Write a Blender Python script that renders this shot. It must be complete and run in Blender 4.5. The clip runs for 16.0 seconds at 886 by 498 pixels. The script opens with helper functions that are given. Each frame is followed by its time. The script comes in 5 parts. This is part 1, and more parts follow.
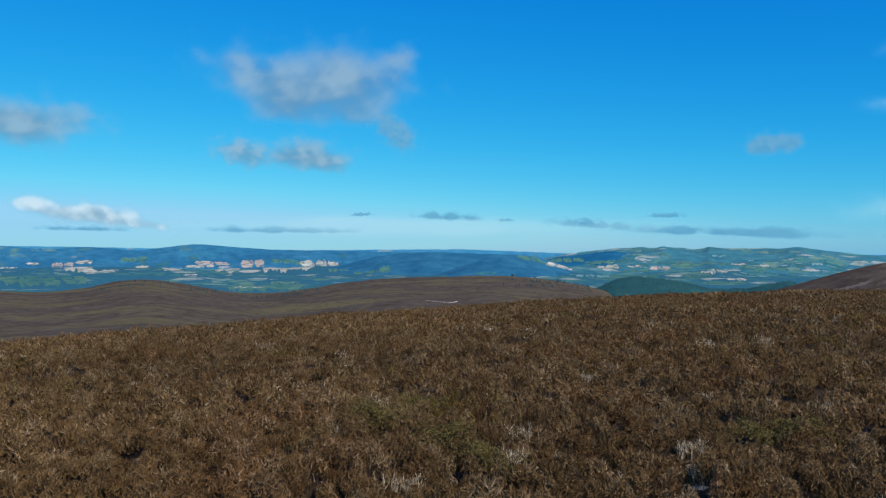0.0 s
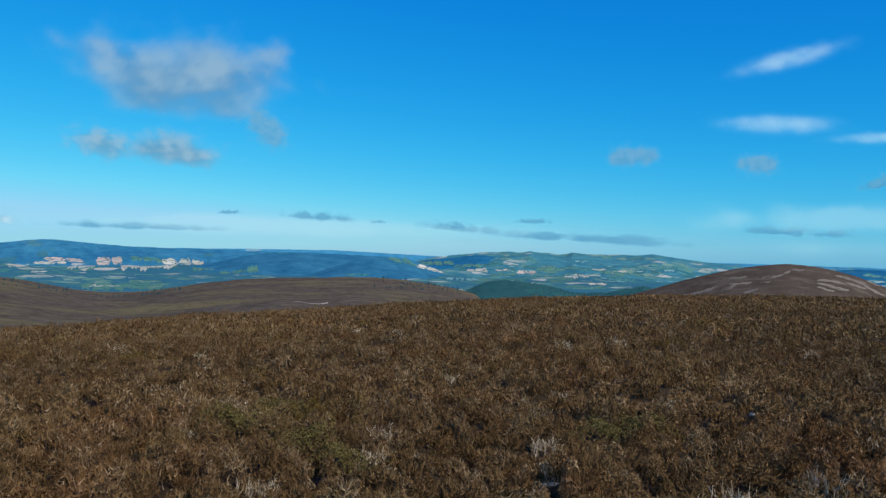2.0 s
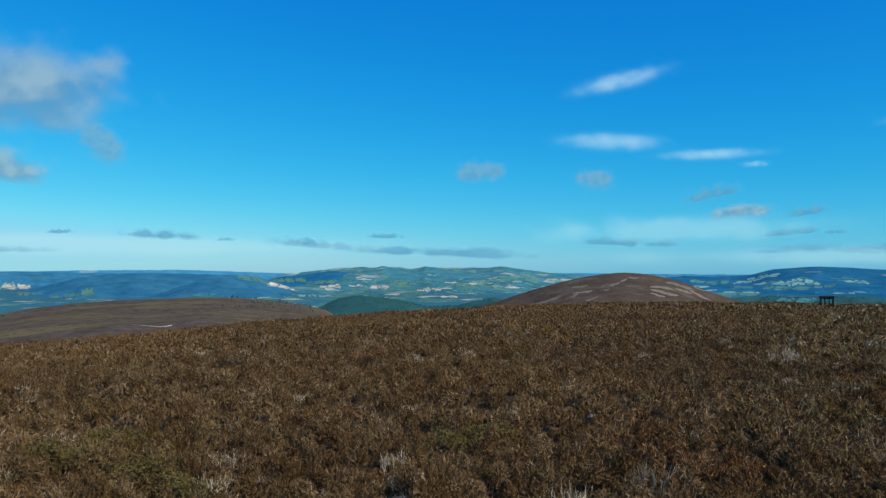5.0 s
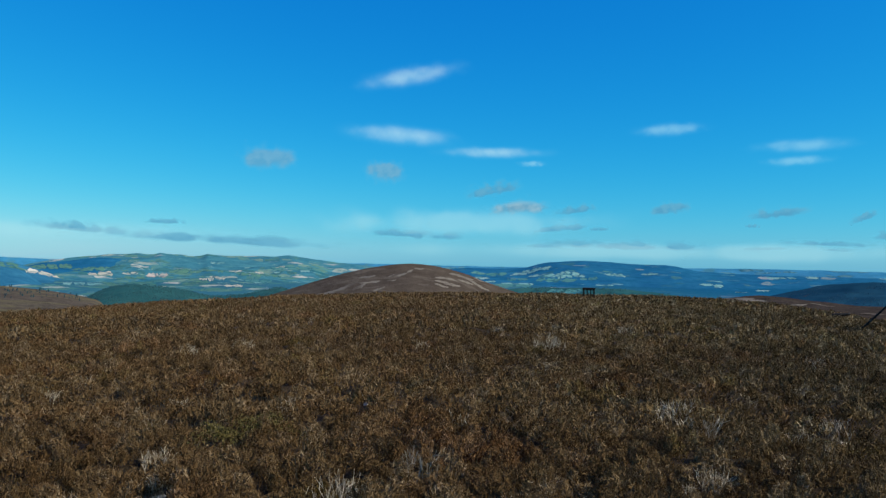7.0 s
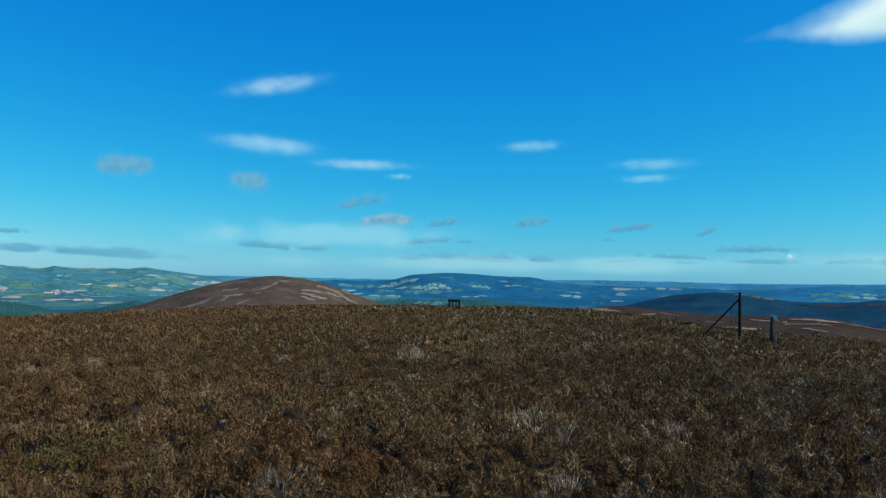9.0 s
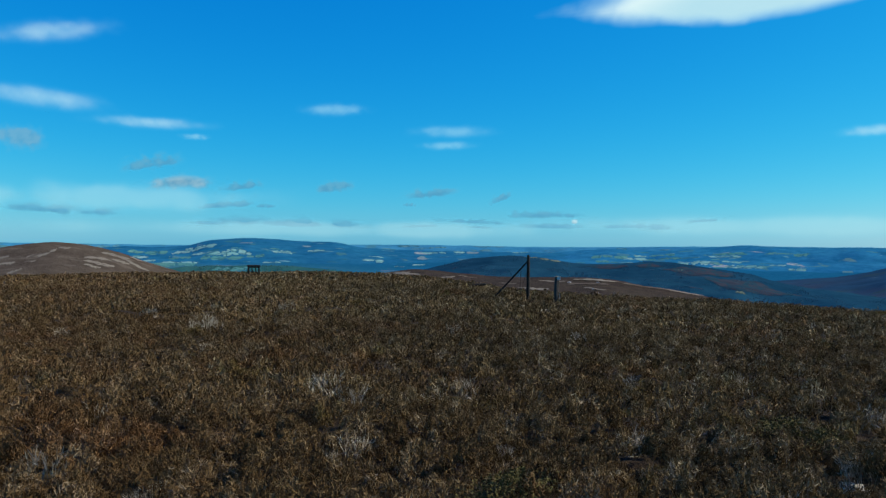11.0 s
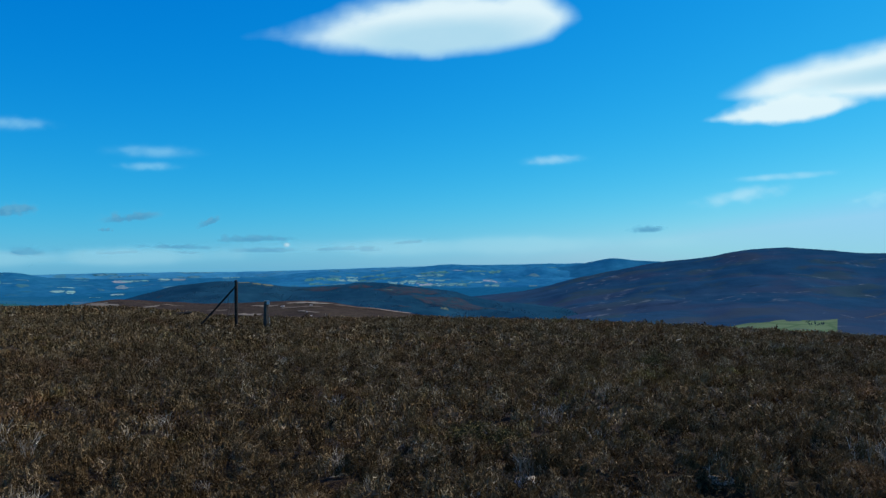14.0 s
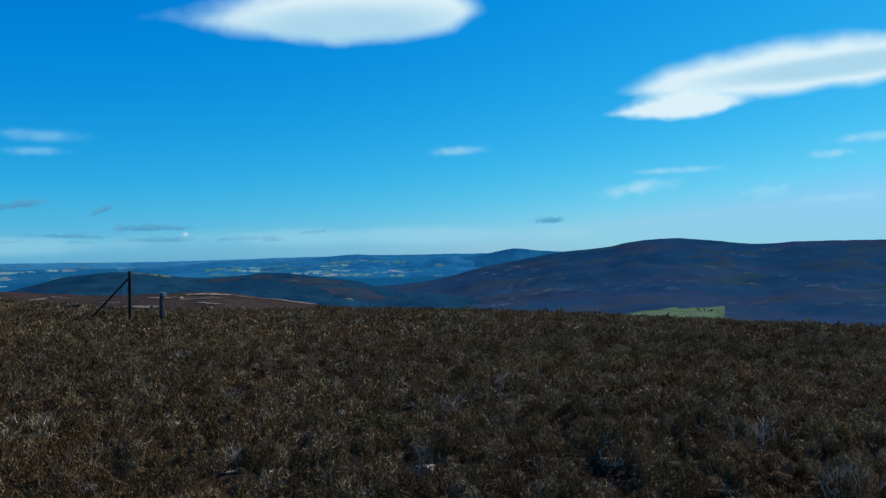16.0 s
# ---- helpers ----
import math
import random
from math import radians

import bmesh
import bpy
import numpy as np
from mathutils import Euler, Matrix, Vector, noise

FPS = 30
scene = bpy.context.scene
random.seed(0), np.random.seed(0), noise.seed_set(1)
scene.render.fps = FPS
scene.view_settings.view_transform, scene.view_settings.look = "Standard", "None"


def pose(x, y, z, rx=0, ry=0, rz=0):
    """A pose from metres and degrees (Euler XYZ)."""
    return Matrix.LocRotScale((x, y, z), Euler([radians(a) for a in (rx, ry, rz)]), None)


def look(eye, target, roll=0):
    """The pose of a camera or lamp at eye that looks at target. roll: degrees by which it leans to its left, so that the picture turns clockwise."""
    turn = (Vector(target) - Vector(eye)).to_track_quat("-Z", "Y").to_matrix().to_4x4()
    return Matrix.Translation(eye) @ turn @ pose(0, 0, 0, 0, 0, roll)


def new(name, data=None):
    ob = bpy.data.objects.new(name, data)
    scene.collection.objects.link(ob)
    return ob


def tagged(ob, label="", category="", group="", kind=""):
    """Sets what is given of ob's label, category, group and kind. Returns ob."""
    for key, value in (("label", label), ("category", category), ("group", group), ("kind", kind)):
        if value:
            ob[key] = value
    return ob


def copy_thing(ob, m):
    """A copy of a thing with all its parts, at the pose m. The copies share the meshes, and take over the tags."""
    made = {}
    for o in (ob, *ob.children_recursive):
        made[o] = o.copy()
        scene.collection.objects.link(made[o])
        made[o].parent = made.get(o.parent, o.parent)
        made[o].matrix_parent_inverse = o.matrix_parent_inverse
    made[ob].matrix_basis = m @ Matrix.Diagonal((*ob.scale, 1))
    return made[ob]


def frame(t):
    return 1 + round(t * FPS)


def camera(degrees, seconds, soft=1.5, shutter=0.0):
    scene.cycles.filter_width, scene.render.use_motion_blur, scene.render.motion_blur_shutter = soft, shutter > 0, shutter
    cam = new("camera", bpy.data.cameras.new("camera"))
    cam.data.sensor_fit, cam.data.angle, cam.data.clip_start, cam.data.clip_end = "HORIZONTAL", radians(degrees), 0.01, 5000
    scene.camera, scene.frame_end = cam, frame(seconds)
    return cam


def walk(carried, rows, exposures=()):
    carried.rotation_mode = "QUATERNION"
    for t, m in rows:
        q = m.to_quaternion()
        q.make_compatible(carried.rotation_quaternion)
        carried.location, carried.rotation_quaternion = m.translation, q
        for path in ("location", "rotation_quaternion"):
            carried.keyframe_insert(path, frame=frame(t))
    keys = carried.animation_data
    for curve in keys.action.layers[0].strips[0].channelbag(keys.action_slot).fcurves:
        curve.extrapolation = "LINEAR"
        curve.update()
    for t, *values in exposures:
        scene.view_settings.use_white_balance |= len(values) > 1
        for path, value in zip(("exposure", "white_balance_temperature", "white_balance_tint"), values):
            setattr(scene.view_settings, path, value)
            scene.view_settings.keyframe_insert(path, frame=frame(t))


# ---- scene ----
import collections

# ---------------- camera and its walk ----------------
cam = camera(59.61, 16.0, soft=1.35)
EYE_HEIGHT, ARM = 1.90, 0.42  # held at arm's length by somebody who turns on the spot
# seconds, heading (clockwise from +y), pitch, roll
PATH = [
    (0.0, -12.50, 0.04, 0.27),
    (0.5, -12.90, -0.34, -0.27),
    (1.0, -9.41, -0.06, 0.69),
    (1.5, -5.54, -0.52, 0.46),
    (2.0, -3.02, 0.31, 1.40),
    (2.5, -0.30, -0.74, 1.23),
    (3.0, 1.85, -0.48, 0.97),
    (3.2, 2.67, 0.93, 1.29),
    (5.3, 9.59, 1.59, 0.26),
    (5.5, 11.45, 1.26, 0.85),
    (6.0, 16.57, -0.59, -0.07),
    (6.5, 20.45, 1.09, 0.47),
    (7.0, 23.40, 0.95, 0.95),
    (7.5, 27.82, 0.89, 0.57),
    (8.0, 30.73, 1.79, 0.50),
    (8.2, 30.68, 1.66, 0.22),
    (10.3, 40.76, 1.10, 2.38),
    (10.5, 41.84, 0.09, 2.29),
    (11.0, 47.71, -0.43, 0.55),
    (11.5, 52.82, 0.07, -0.08),
    (12.0, 57.24, 0.60, -0.15),
    (12.5, 60.30, 0.69, 0.10),
    (13.0, 62.63, 0.87, 0.30),
    (13.5, 64.94, 0.25, 0.00),
    (14.0, 68.76, 1.20, -1.00),
    (14.5, 70.72, 1.33, -0.62),
    (15.0, 71.26, 1.26, -1.15),
    (15.5, 73.03, 1.30, -1.27),
    (16.0, 75.74, 0.34, -1.04),
]


def towards(az, el=0.0):
    a, e = radians(az), radians(el)
    return Vector((math.sin(a) * math.cos(e), math.cos(a) * math.cos(e), math.sin(e)))


def held(heading, pitch, roll):
    eye = towards(heading) * ARM + Vector((0, 0, EYE_HEIGHT))
    return look(eye, eye + towards(heading, pitch), roll)


# seconds, stops, kelvin, tint
EXPOSURES = [(0.0, 0.05, 6450, 11), (3.0, 0.11, 6560, 9), (7.0, 0.13, 6800, 5), (11.0, 0.13, 6680, 4), (13.0, 0.07, 6480, 7), (16.0, -0.05, 6220, 9)]
walk(cam, [(t, held(h, p, r)) for t, h, p, r in PATH], EXPOSURES)

# ---------------- sky and sun ----------------
SUN_AZ, SUN_EL = 134.0, 38.0
world = bpy.data.worlds.new("sky")
scene.world = world
world.use_nodes = True
wn, wl = world.node_tree.nodes, world.node_tree.links
wn.clear()
sky = wn.new("ShaderNodeTexSky")
sky.sky_type, sky.sun_disc = "NISHITA", False
sky.sun_elevation, sky.sun_rotation = radians(SUN_EL), radians(SUN_AZ)
sky.altitude, sky.air_density, sky.dust_density, sky.ozone_density = 400, 1.0, 0.3, 2.5
background = wn.new("ShaderNodeBackground")
background.inputs["Strength"].default_value = 0.11
wout = wn.new("ShaderNodeOutputWorld")
# the clip's deep, clear blue: each colour of the sky bent by itself
split = wn.new("ShaderNodeSeparateColor")
join = wn.new("ShaderNodeCombineColor")
wl.new(sky.outputs[0], split.inputs[0])
for i, (power, gain, most) in enumerate(((2.7, 0.0112, 2.7), (0.95, 0.785, 5.7), (0.42, 3.20, 9.0))):
    bent = wn.new("ShaderNodeMath")
    bent.operation = "POWER"
    wl.new(split.outputs[i], bent.inputs[0])
    bent.inputs[1].default_value = power
    scaled = wn.new("ShaderNodeMath")
    scaled.operation = "MULTIPLY"
    wl.new(bent.outputs[0], scaled.inputs[0])
    scaled.inputs[1].default_value = gain
    capped = wn.new("ShaderNodeMath")
    capped.operation = "MINIMUM"
    wl.new(scaled.outputs[0], capped.inputs[0])
    capped.inputs[1].default_value = most
    wl.new(capped.outputs[0], join.inputs[i])
wl.new(join.outputs[0], background.inputs["Color"])
wl.new(background.outputs[0], wout.inputs[0])

sun_data = bpy.data.lights.new("sun", "SUN")
sun_data.energy, sun_data.angle, sun_data.color = 5.0, radians(0.53), (1.0, 0.93, 0.83)
sun = new("sun", sun_data)
sun.matrix_world = look(towards(SUN_AZ, SUN_EL) * 100, (0, 0, 0))

# ---------------- materials ----------------


class Nodes:
    """A small builder for node materials."""

    def __init__(self, name):
        self.mat = bpy.data.materials.new(name)
        self.mat.use_nodes = True
        self.nodes, self.links = self.mat.node_tree.nodes, self.mat.node_tree.links
        self.shader = self.nodes["Principled BSDF"]

    def node(self, kind, props=(), **inputs):
        n = self.nodes.new(kind)
        for key, value in dict(props).items():
            setattr(n, key, value)
        for key, value in inputs.items():
            self.put(n.inputs[key.replace("_", " ")], value)
        return n

    def put(self, socket, value):
        if isinstance(value, bpy.types.NodeSocket):
            self.links.new(value, socket)
        else:
            socket.default_value = value

    def place(self, scale=(1, 1, 1), turn=0.0):
        geo = self.node("ShaderNodeNewGeometry")
        m = self.node("ShaderNodeMapping", Vector=geo.outputs["Position"])
        m.inputs["Rotation"].default_value = (0, 0, radians(turn))
        s = self.node("ShaderNodeMapping", Vector=m.outputs[0])
        s.inputs["Scale"].default_value = scale
        return s.outputs[0]

    def noise(self, vector, scale, detail=4.0, rough=0.55, distortion=0.0):
        n = self.node("ShaderNodeTexNoise", Vector=vector, Scale=scale, Detail=detail, Roughness=rough, Distortion=distortion)
        return n.outputs[0]

    def ramp(self, value, stops, mode="LINEAR"):
        n = self.node("ShaderNodeValToRGB", Fac=value)
        n.color_ramp.interpolation = mode
        e = n.color_ramp.elements
        while len(e) < len(stops):
            e.new(0.5)
        for item, (at, col) in zip(e, stops):
            item.position = at
            item.color = (*col, 1) if len(col) == 3 else col
        return n.outputs[0]

    def step(self, value, lo, hi):
        n = self.node("ShaderNodeMapRange", {"interpolation_type": "SMOOTHSTEP"}, Value=value, From_Min=lo, From_Max=hi)
        return n.outputs[0]

    def mix(self, fac, a, b, kind="MIX"):
        n = self.node("ShaderNodeMix", {"data_type": "RGBA", "blend_type": kind})
        self.put(n.inputs["Factor"], fac)
        for socket, v in ((n.inputs[6], a), (n.inputs[7], b)):
            self.put(socket, (*v, 1) if isinstance(v, tuple) and len(v) == 3 else v)
        return n.outputs[2]

    def times(self, a, b, op="MULTIPLY"):
        n = self.node("ShaderNodeMath", {"operation": op})
        self.put(n.inputs[0], a)
        self.put(n.inputs[1], b)
        return n.outputs[0]

    def done(self, colour, rough=0.9, bump=None, strength=0.5, distance=0.1, specular=0.2, metal=0.0):
        self.put(self.shader.inputs["Base Color"], colour if not isinstance(colour, tuple) else (*colour, 1))
        self.put(self.shader.inputs["Roughness"], rough)
        self.shader.inputs["Specular IOR Level"].default_value = specular
        self.shader.inputs["Metallic"].default_value = metal
        if bump is not None:
            b = self.node("ShaderNodeBump", Height=bump, Strength=strength, Distance=distance)
            self.links.new(b.outputs[0], self.shader.inputs["Normal"])
        return self.mat


def heather_material():
    """Brown, spent heather: per-sprig variation over patches of rust, olive and grey."""
    n = Nodes("heather")
    geo = n.node("ShaderNodeNewGeometry")
    p = n.place()
    tone = n.node("ShaderNodeAttribute", {"attribute_name": "tone"}).outputs["Fac"]
    own = n.times(n.times(geo.outputs["Random Per Island"], 0.58), n.times(tone, 0.42), "ADD")
    sprig = n.ramp(own, [
        (0.08, (0.043, 0.024, 0.009)), (0.34, (0.094, 0.056, 0.022)), (0.54, (0.128, 0.079, 0.034)),
        (0.74, (0.168, 0.111, 0.054)), (0.95, (0.275, 0.207, 0.130))])
    rust = n.step(n.noise(p, 0.45, 4, 0.6), 0.50, 0.72)
    olive = n.step(n.noise(n.place((1, 1, 1), 40), 0.62, 4, 0.65), 0.56, 0.72)
    grey = n.step(n.noise(n.place((1, 1, 1), 75), 1.1, 5, 0.65), 0.52, 0.72)
    c = n.mix(n.times(rust, 0.85), sprig, n.mix(1.0, sprig, (1.10, 0.84, 0.74), "MULTIPLY"))
    c = n.mix(n.times(olive, 0.75), c, n.mix(1.0, sprig, (0.90, 1.04, 0.50), "MULTIPLY"))
    c = n.mix(n.times(grey, 0.6), c, n.mix(1.0, sprig, (1.12, 1.16, 1.20), "MULTIPLY"))
    wide = n.ramp(n.noise(n.place((1, 1, 1), 10), 0.12, 3, 0.5), [(0.3, (0.78, 0.78, 0.8)), (0.7, (1.15, 1.1, 1.05))])
    c = n.mix(1.0, c, wide, "MULTIPLY")
    # towards the east, shaded gaps and sunlit tips are painted as stronger sprig contrast
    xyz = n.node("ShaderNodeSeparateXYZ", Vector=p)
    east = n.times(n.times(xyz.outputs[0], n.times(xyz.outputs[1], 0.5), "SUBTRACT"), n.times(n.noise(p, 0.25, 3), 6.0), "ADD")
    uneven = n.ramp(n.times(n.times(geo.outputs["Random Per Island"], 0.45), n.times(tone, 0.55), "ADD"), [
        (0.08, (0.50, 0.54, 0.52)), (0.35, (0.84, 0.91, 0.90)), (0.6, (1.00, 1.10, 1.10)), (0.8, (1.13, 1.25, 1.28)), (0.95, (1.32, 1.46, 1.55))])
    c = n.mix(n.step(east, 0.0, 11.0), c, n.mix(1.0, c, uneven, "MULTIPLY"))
    n.done(c, 0.9, specular=0.1)
    through_leaf = n.node("ShaderNodeBsdfTranslucent")
    n.put(through_leaf.inputs["Color"], c)
    both = n.node("ShaderNodeMixShader")
    n.put(both.inputs[0], 0.14)
    n.links.new(n.shader.outputs[0], both.inputs[1])
    n.links.new(through_leaf.outputs[0], both.inputs[2])
    n.links.new(both.outputs[0], n.nodes["Material Output"].inputs["Surface"])
    return n.mat


def litter_material():
    """The dark, twiggy floor between the heather plants."""
    n = Nodes("peaty_litter")
    p = n.place()
    c = n.ramp(n.noise(p, 9.0, 6, 0.7), [(0.25, (0.012, 0.006, 0.002)), (0.55, (0.034, 0.019, 0.007)), (0.85, (0.080, 0.050, 0.022))])
    c = n.mix(n.times(n.step(n.noise(p, 0.5, 4), 0.5, 0.7), 0.5), c, (0.045, 0.042, 0.014))
    return n.done(c, 0.95, n.noise(p, 14.0, 5, 0.7), 0.8, 0.08)


def moor_material(name, brown, ochre, pale, pale_amount, turn=0.0, stretch=3.0, scale=0.006, grass=0.48):
    """A heather moor seen from far off: brown, with ochre flushes and pale burnt strips."""
    n = Nodes(name)
    p = n.place()
    strip = n.place((1.0, stretch, 1.0), turn)
    base = n.ramp(n.noise(p, scale * 9, 6, 0.65), [(0.3, tuple(0.72 * v for v in brown)), (0.7, tuple(1.25 * v for v in brown))])
    grassy = n.step(n.noise(n.place((1, 2.2, 1), turn + 6), scale * 1.6, 5, 0.62), grass, grass + 0.16)
    c = n.mix(n.times(grassy, 0.85), base, ochre)
    burnt = n.step(n.noise(strip, scale, 3.0, 0.5, 0.4), 0.66 - pale_amount, 0.69 - pale_amount)
    ragged = n.step(n.noise(p, scale * 12, 4, 0.6), 0.35, 0.5)
    c = n.mix(n.times(n.times(burnt, ragged), 0.75), c, pale)
    clumps = n.ramp(n.noise(p, scale * 22, 5, 0.7), [(0.32, (0.55, 0.58, 0.6)), (0.5, (1.0, 1.0, 1.0)), (0.72, (1.3, 1.25, 1.2))])
    c = n.mix(0.8, c, n.mix(1.0, c, clumps, "MULTIPLY"))
    return n.done(c, 0.95, n.noise(p, scale * 40, 4, 0.6), 0.6, 2.0, specular=0.0)


def great_moor_material():
    """The great hill: dark heather, purplish below, with thin pale grassy streaks and dark gullies; haze and cloud
    shadow are put into its colours.
    """
    n = Nodes("great_moor")
    p = n.place()
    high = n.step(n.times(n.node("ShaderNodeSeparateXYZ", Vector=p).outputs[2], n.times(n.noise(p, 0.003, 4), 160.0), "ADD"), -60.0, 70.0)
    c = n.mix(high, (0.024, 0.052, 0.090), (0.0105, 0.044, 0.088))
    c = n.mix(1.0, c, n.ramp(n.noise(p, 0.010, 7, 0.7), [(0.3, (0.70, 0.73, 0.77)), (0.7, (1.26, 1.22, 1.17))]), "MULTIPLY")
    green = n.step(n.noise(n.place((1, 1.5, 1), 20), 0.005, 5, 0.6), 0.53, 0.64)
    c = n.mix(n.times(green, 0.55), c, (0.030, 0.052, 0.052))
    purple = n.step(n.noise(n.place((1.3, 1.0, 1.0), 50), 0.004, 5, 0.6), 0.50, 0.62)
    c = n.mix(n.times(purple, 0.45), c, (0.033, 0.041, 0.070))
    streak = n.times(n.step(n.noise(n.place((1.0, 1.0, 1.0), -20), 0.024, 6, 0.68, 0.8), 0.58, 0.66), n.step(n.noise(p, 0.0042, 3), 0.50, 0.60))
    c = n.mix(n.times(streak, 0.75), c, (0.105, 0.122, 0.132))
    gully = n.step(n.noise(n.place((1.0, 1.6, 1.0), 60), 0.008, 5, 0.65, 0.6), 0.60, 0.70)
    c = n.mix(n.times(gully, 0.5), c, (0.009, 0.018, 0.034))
    return n.done(c, 0.95, n.noise(p, 0.03, 5, 0.6), 0.5, 4.0, specular=0.0)


def dome_material():
    """The dome's old heather: brown, mottled, a little paler on the worn top."""
    n = Nodes("dome_moor")
    p = n.place()
    base = n.ramp(n.noise(p, 0.06, 6, 0.65), [(0.3, (0.050, 0.038, 0.029)), (0.7, (0.090, 0.069, 0.052))])
    old_burn = n.step(n.noise(n.place((1.0, 2.6, 1.0), 35), 0.035, 4, 0.6, 0.5), 0.56, 0.62)
    c = n.mix(n.times(old_burn, 0.45), base, (0.125, 0.100, 0.078))
    return n.done(c, 0.95, n.noise(p, 0.3, 4, 0.6), 0.6, 1.5, specular=0.0)


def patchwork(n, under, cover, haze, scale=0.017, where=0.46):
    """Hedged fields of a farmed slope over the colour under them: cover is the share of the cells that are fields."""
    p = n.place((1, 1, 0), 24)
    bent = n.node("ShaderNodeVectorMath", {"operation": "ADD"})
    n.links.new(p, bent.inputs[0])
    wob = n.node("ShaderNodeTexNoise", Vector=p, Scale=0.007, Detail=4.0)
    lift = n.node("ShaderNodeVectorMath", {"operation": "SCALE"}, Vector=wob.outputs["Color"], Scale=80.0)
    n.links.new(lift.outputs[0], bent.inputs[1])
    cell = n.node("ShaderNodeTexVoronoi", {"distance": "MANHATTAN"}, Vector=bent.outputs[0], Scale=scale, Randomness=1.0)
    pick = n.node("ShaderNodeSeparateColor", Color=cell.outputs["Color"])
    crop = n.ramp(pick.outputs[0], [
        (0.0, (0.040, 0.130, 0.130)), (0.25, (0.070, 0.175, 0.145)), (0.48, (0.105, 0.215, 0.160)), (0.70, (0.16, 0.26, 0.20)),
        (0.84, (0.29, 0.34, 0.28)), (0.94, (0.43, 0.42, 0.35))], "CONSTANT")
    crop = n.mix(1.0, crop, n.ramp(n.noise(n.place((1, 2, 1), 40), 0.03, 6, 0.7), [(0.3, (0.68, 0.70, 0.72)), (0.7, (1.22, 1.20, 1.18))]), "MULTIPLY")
    # haze painted in: crops fade towards the hill colour beneath
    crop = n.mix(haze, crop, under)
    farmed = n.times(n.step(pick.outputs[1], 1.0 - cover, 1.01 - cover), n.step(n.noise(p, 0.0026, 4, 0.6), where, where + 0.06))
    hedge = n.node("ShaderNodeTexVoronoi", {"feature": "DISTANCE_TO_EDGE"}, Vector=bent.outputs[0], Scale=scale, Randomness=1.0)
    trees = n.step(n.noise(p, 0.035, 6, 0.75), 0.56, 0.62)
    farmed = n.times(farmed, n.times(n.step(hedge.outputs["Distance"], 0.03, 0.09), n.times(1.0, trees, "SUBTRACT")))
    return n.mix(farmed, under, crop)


def farmland_material():
    """The valley floor between the larger fields: dark conifer woods, rough pasture and small hedged fields, tinted
    with painted haze.
    """
    n = Nodes("farmland")
    p = n.place((1, 1, 0), 24)
    wood = n.ramp(n.noise(p, 0.05, 6, 0.75), [(0.3, (0.016, 0.092, 0.140)), (0.7, (0.044, 0.140, 0.176))])
    rough_grass = n.ramp(n.noise(p, 0.03, 5, 0.65), [(0.3, (0.030, 0.125, 0.140)), (0.7, (0.065, 0.175, 0.155))])
    open_land = n.times(n.step(n.noise(p, 0.0028, 5, 0.6, 0.4), 0.50, 0.56), n.step(n.noise(n.place((1, 1.4, 0), 60), 0.013, 6, 0.7), 0.46, 0.54))
    # the eastern valley floor is darker and bluer, haze painted into its wood colours
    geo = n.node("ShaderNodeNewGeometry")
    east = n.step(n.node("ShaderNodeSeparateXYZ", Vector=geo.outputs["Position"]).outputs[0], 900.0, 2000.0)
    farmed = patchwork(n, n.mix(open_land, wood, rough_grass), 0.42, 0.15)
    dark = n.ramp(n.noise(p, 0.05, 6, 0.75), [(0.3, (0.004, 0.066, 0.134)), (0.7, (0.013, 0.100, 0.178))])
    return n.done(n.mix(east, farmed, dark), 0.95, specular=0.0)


# the default between colour is dark wood, tinted blue with painted haze
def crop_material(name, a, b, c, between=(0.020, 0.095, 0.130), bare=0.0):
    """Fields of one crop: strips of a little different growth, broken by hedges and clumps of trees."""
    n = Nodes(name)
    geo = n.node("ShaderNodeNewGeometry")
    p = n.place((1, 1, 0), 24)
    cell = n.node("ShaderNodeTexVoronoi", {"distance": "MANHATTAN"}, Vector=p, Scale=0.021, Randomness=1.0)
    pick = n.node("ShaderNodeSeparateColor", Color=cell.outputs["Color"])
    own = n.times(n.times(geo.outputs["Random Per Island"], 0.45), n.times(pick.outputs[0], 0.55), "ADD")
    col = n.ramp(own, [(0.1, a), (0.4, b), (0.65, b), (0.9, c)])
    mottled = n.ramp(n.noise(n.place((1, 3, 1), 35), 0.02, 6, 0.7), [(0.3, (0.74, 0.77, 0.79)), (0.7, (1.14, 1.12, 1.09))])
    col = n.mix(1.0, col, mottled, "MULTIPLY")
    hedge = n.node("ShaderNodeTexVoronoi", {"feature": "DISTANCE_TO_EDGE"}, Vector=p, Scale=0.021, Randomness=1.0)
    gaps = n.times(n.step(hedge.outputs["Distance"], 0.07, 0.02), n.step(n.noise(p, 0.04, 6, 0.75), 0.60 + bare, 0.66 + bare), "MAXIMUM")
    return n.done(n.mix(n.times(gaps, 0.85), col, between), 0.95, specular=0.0)


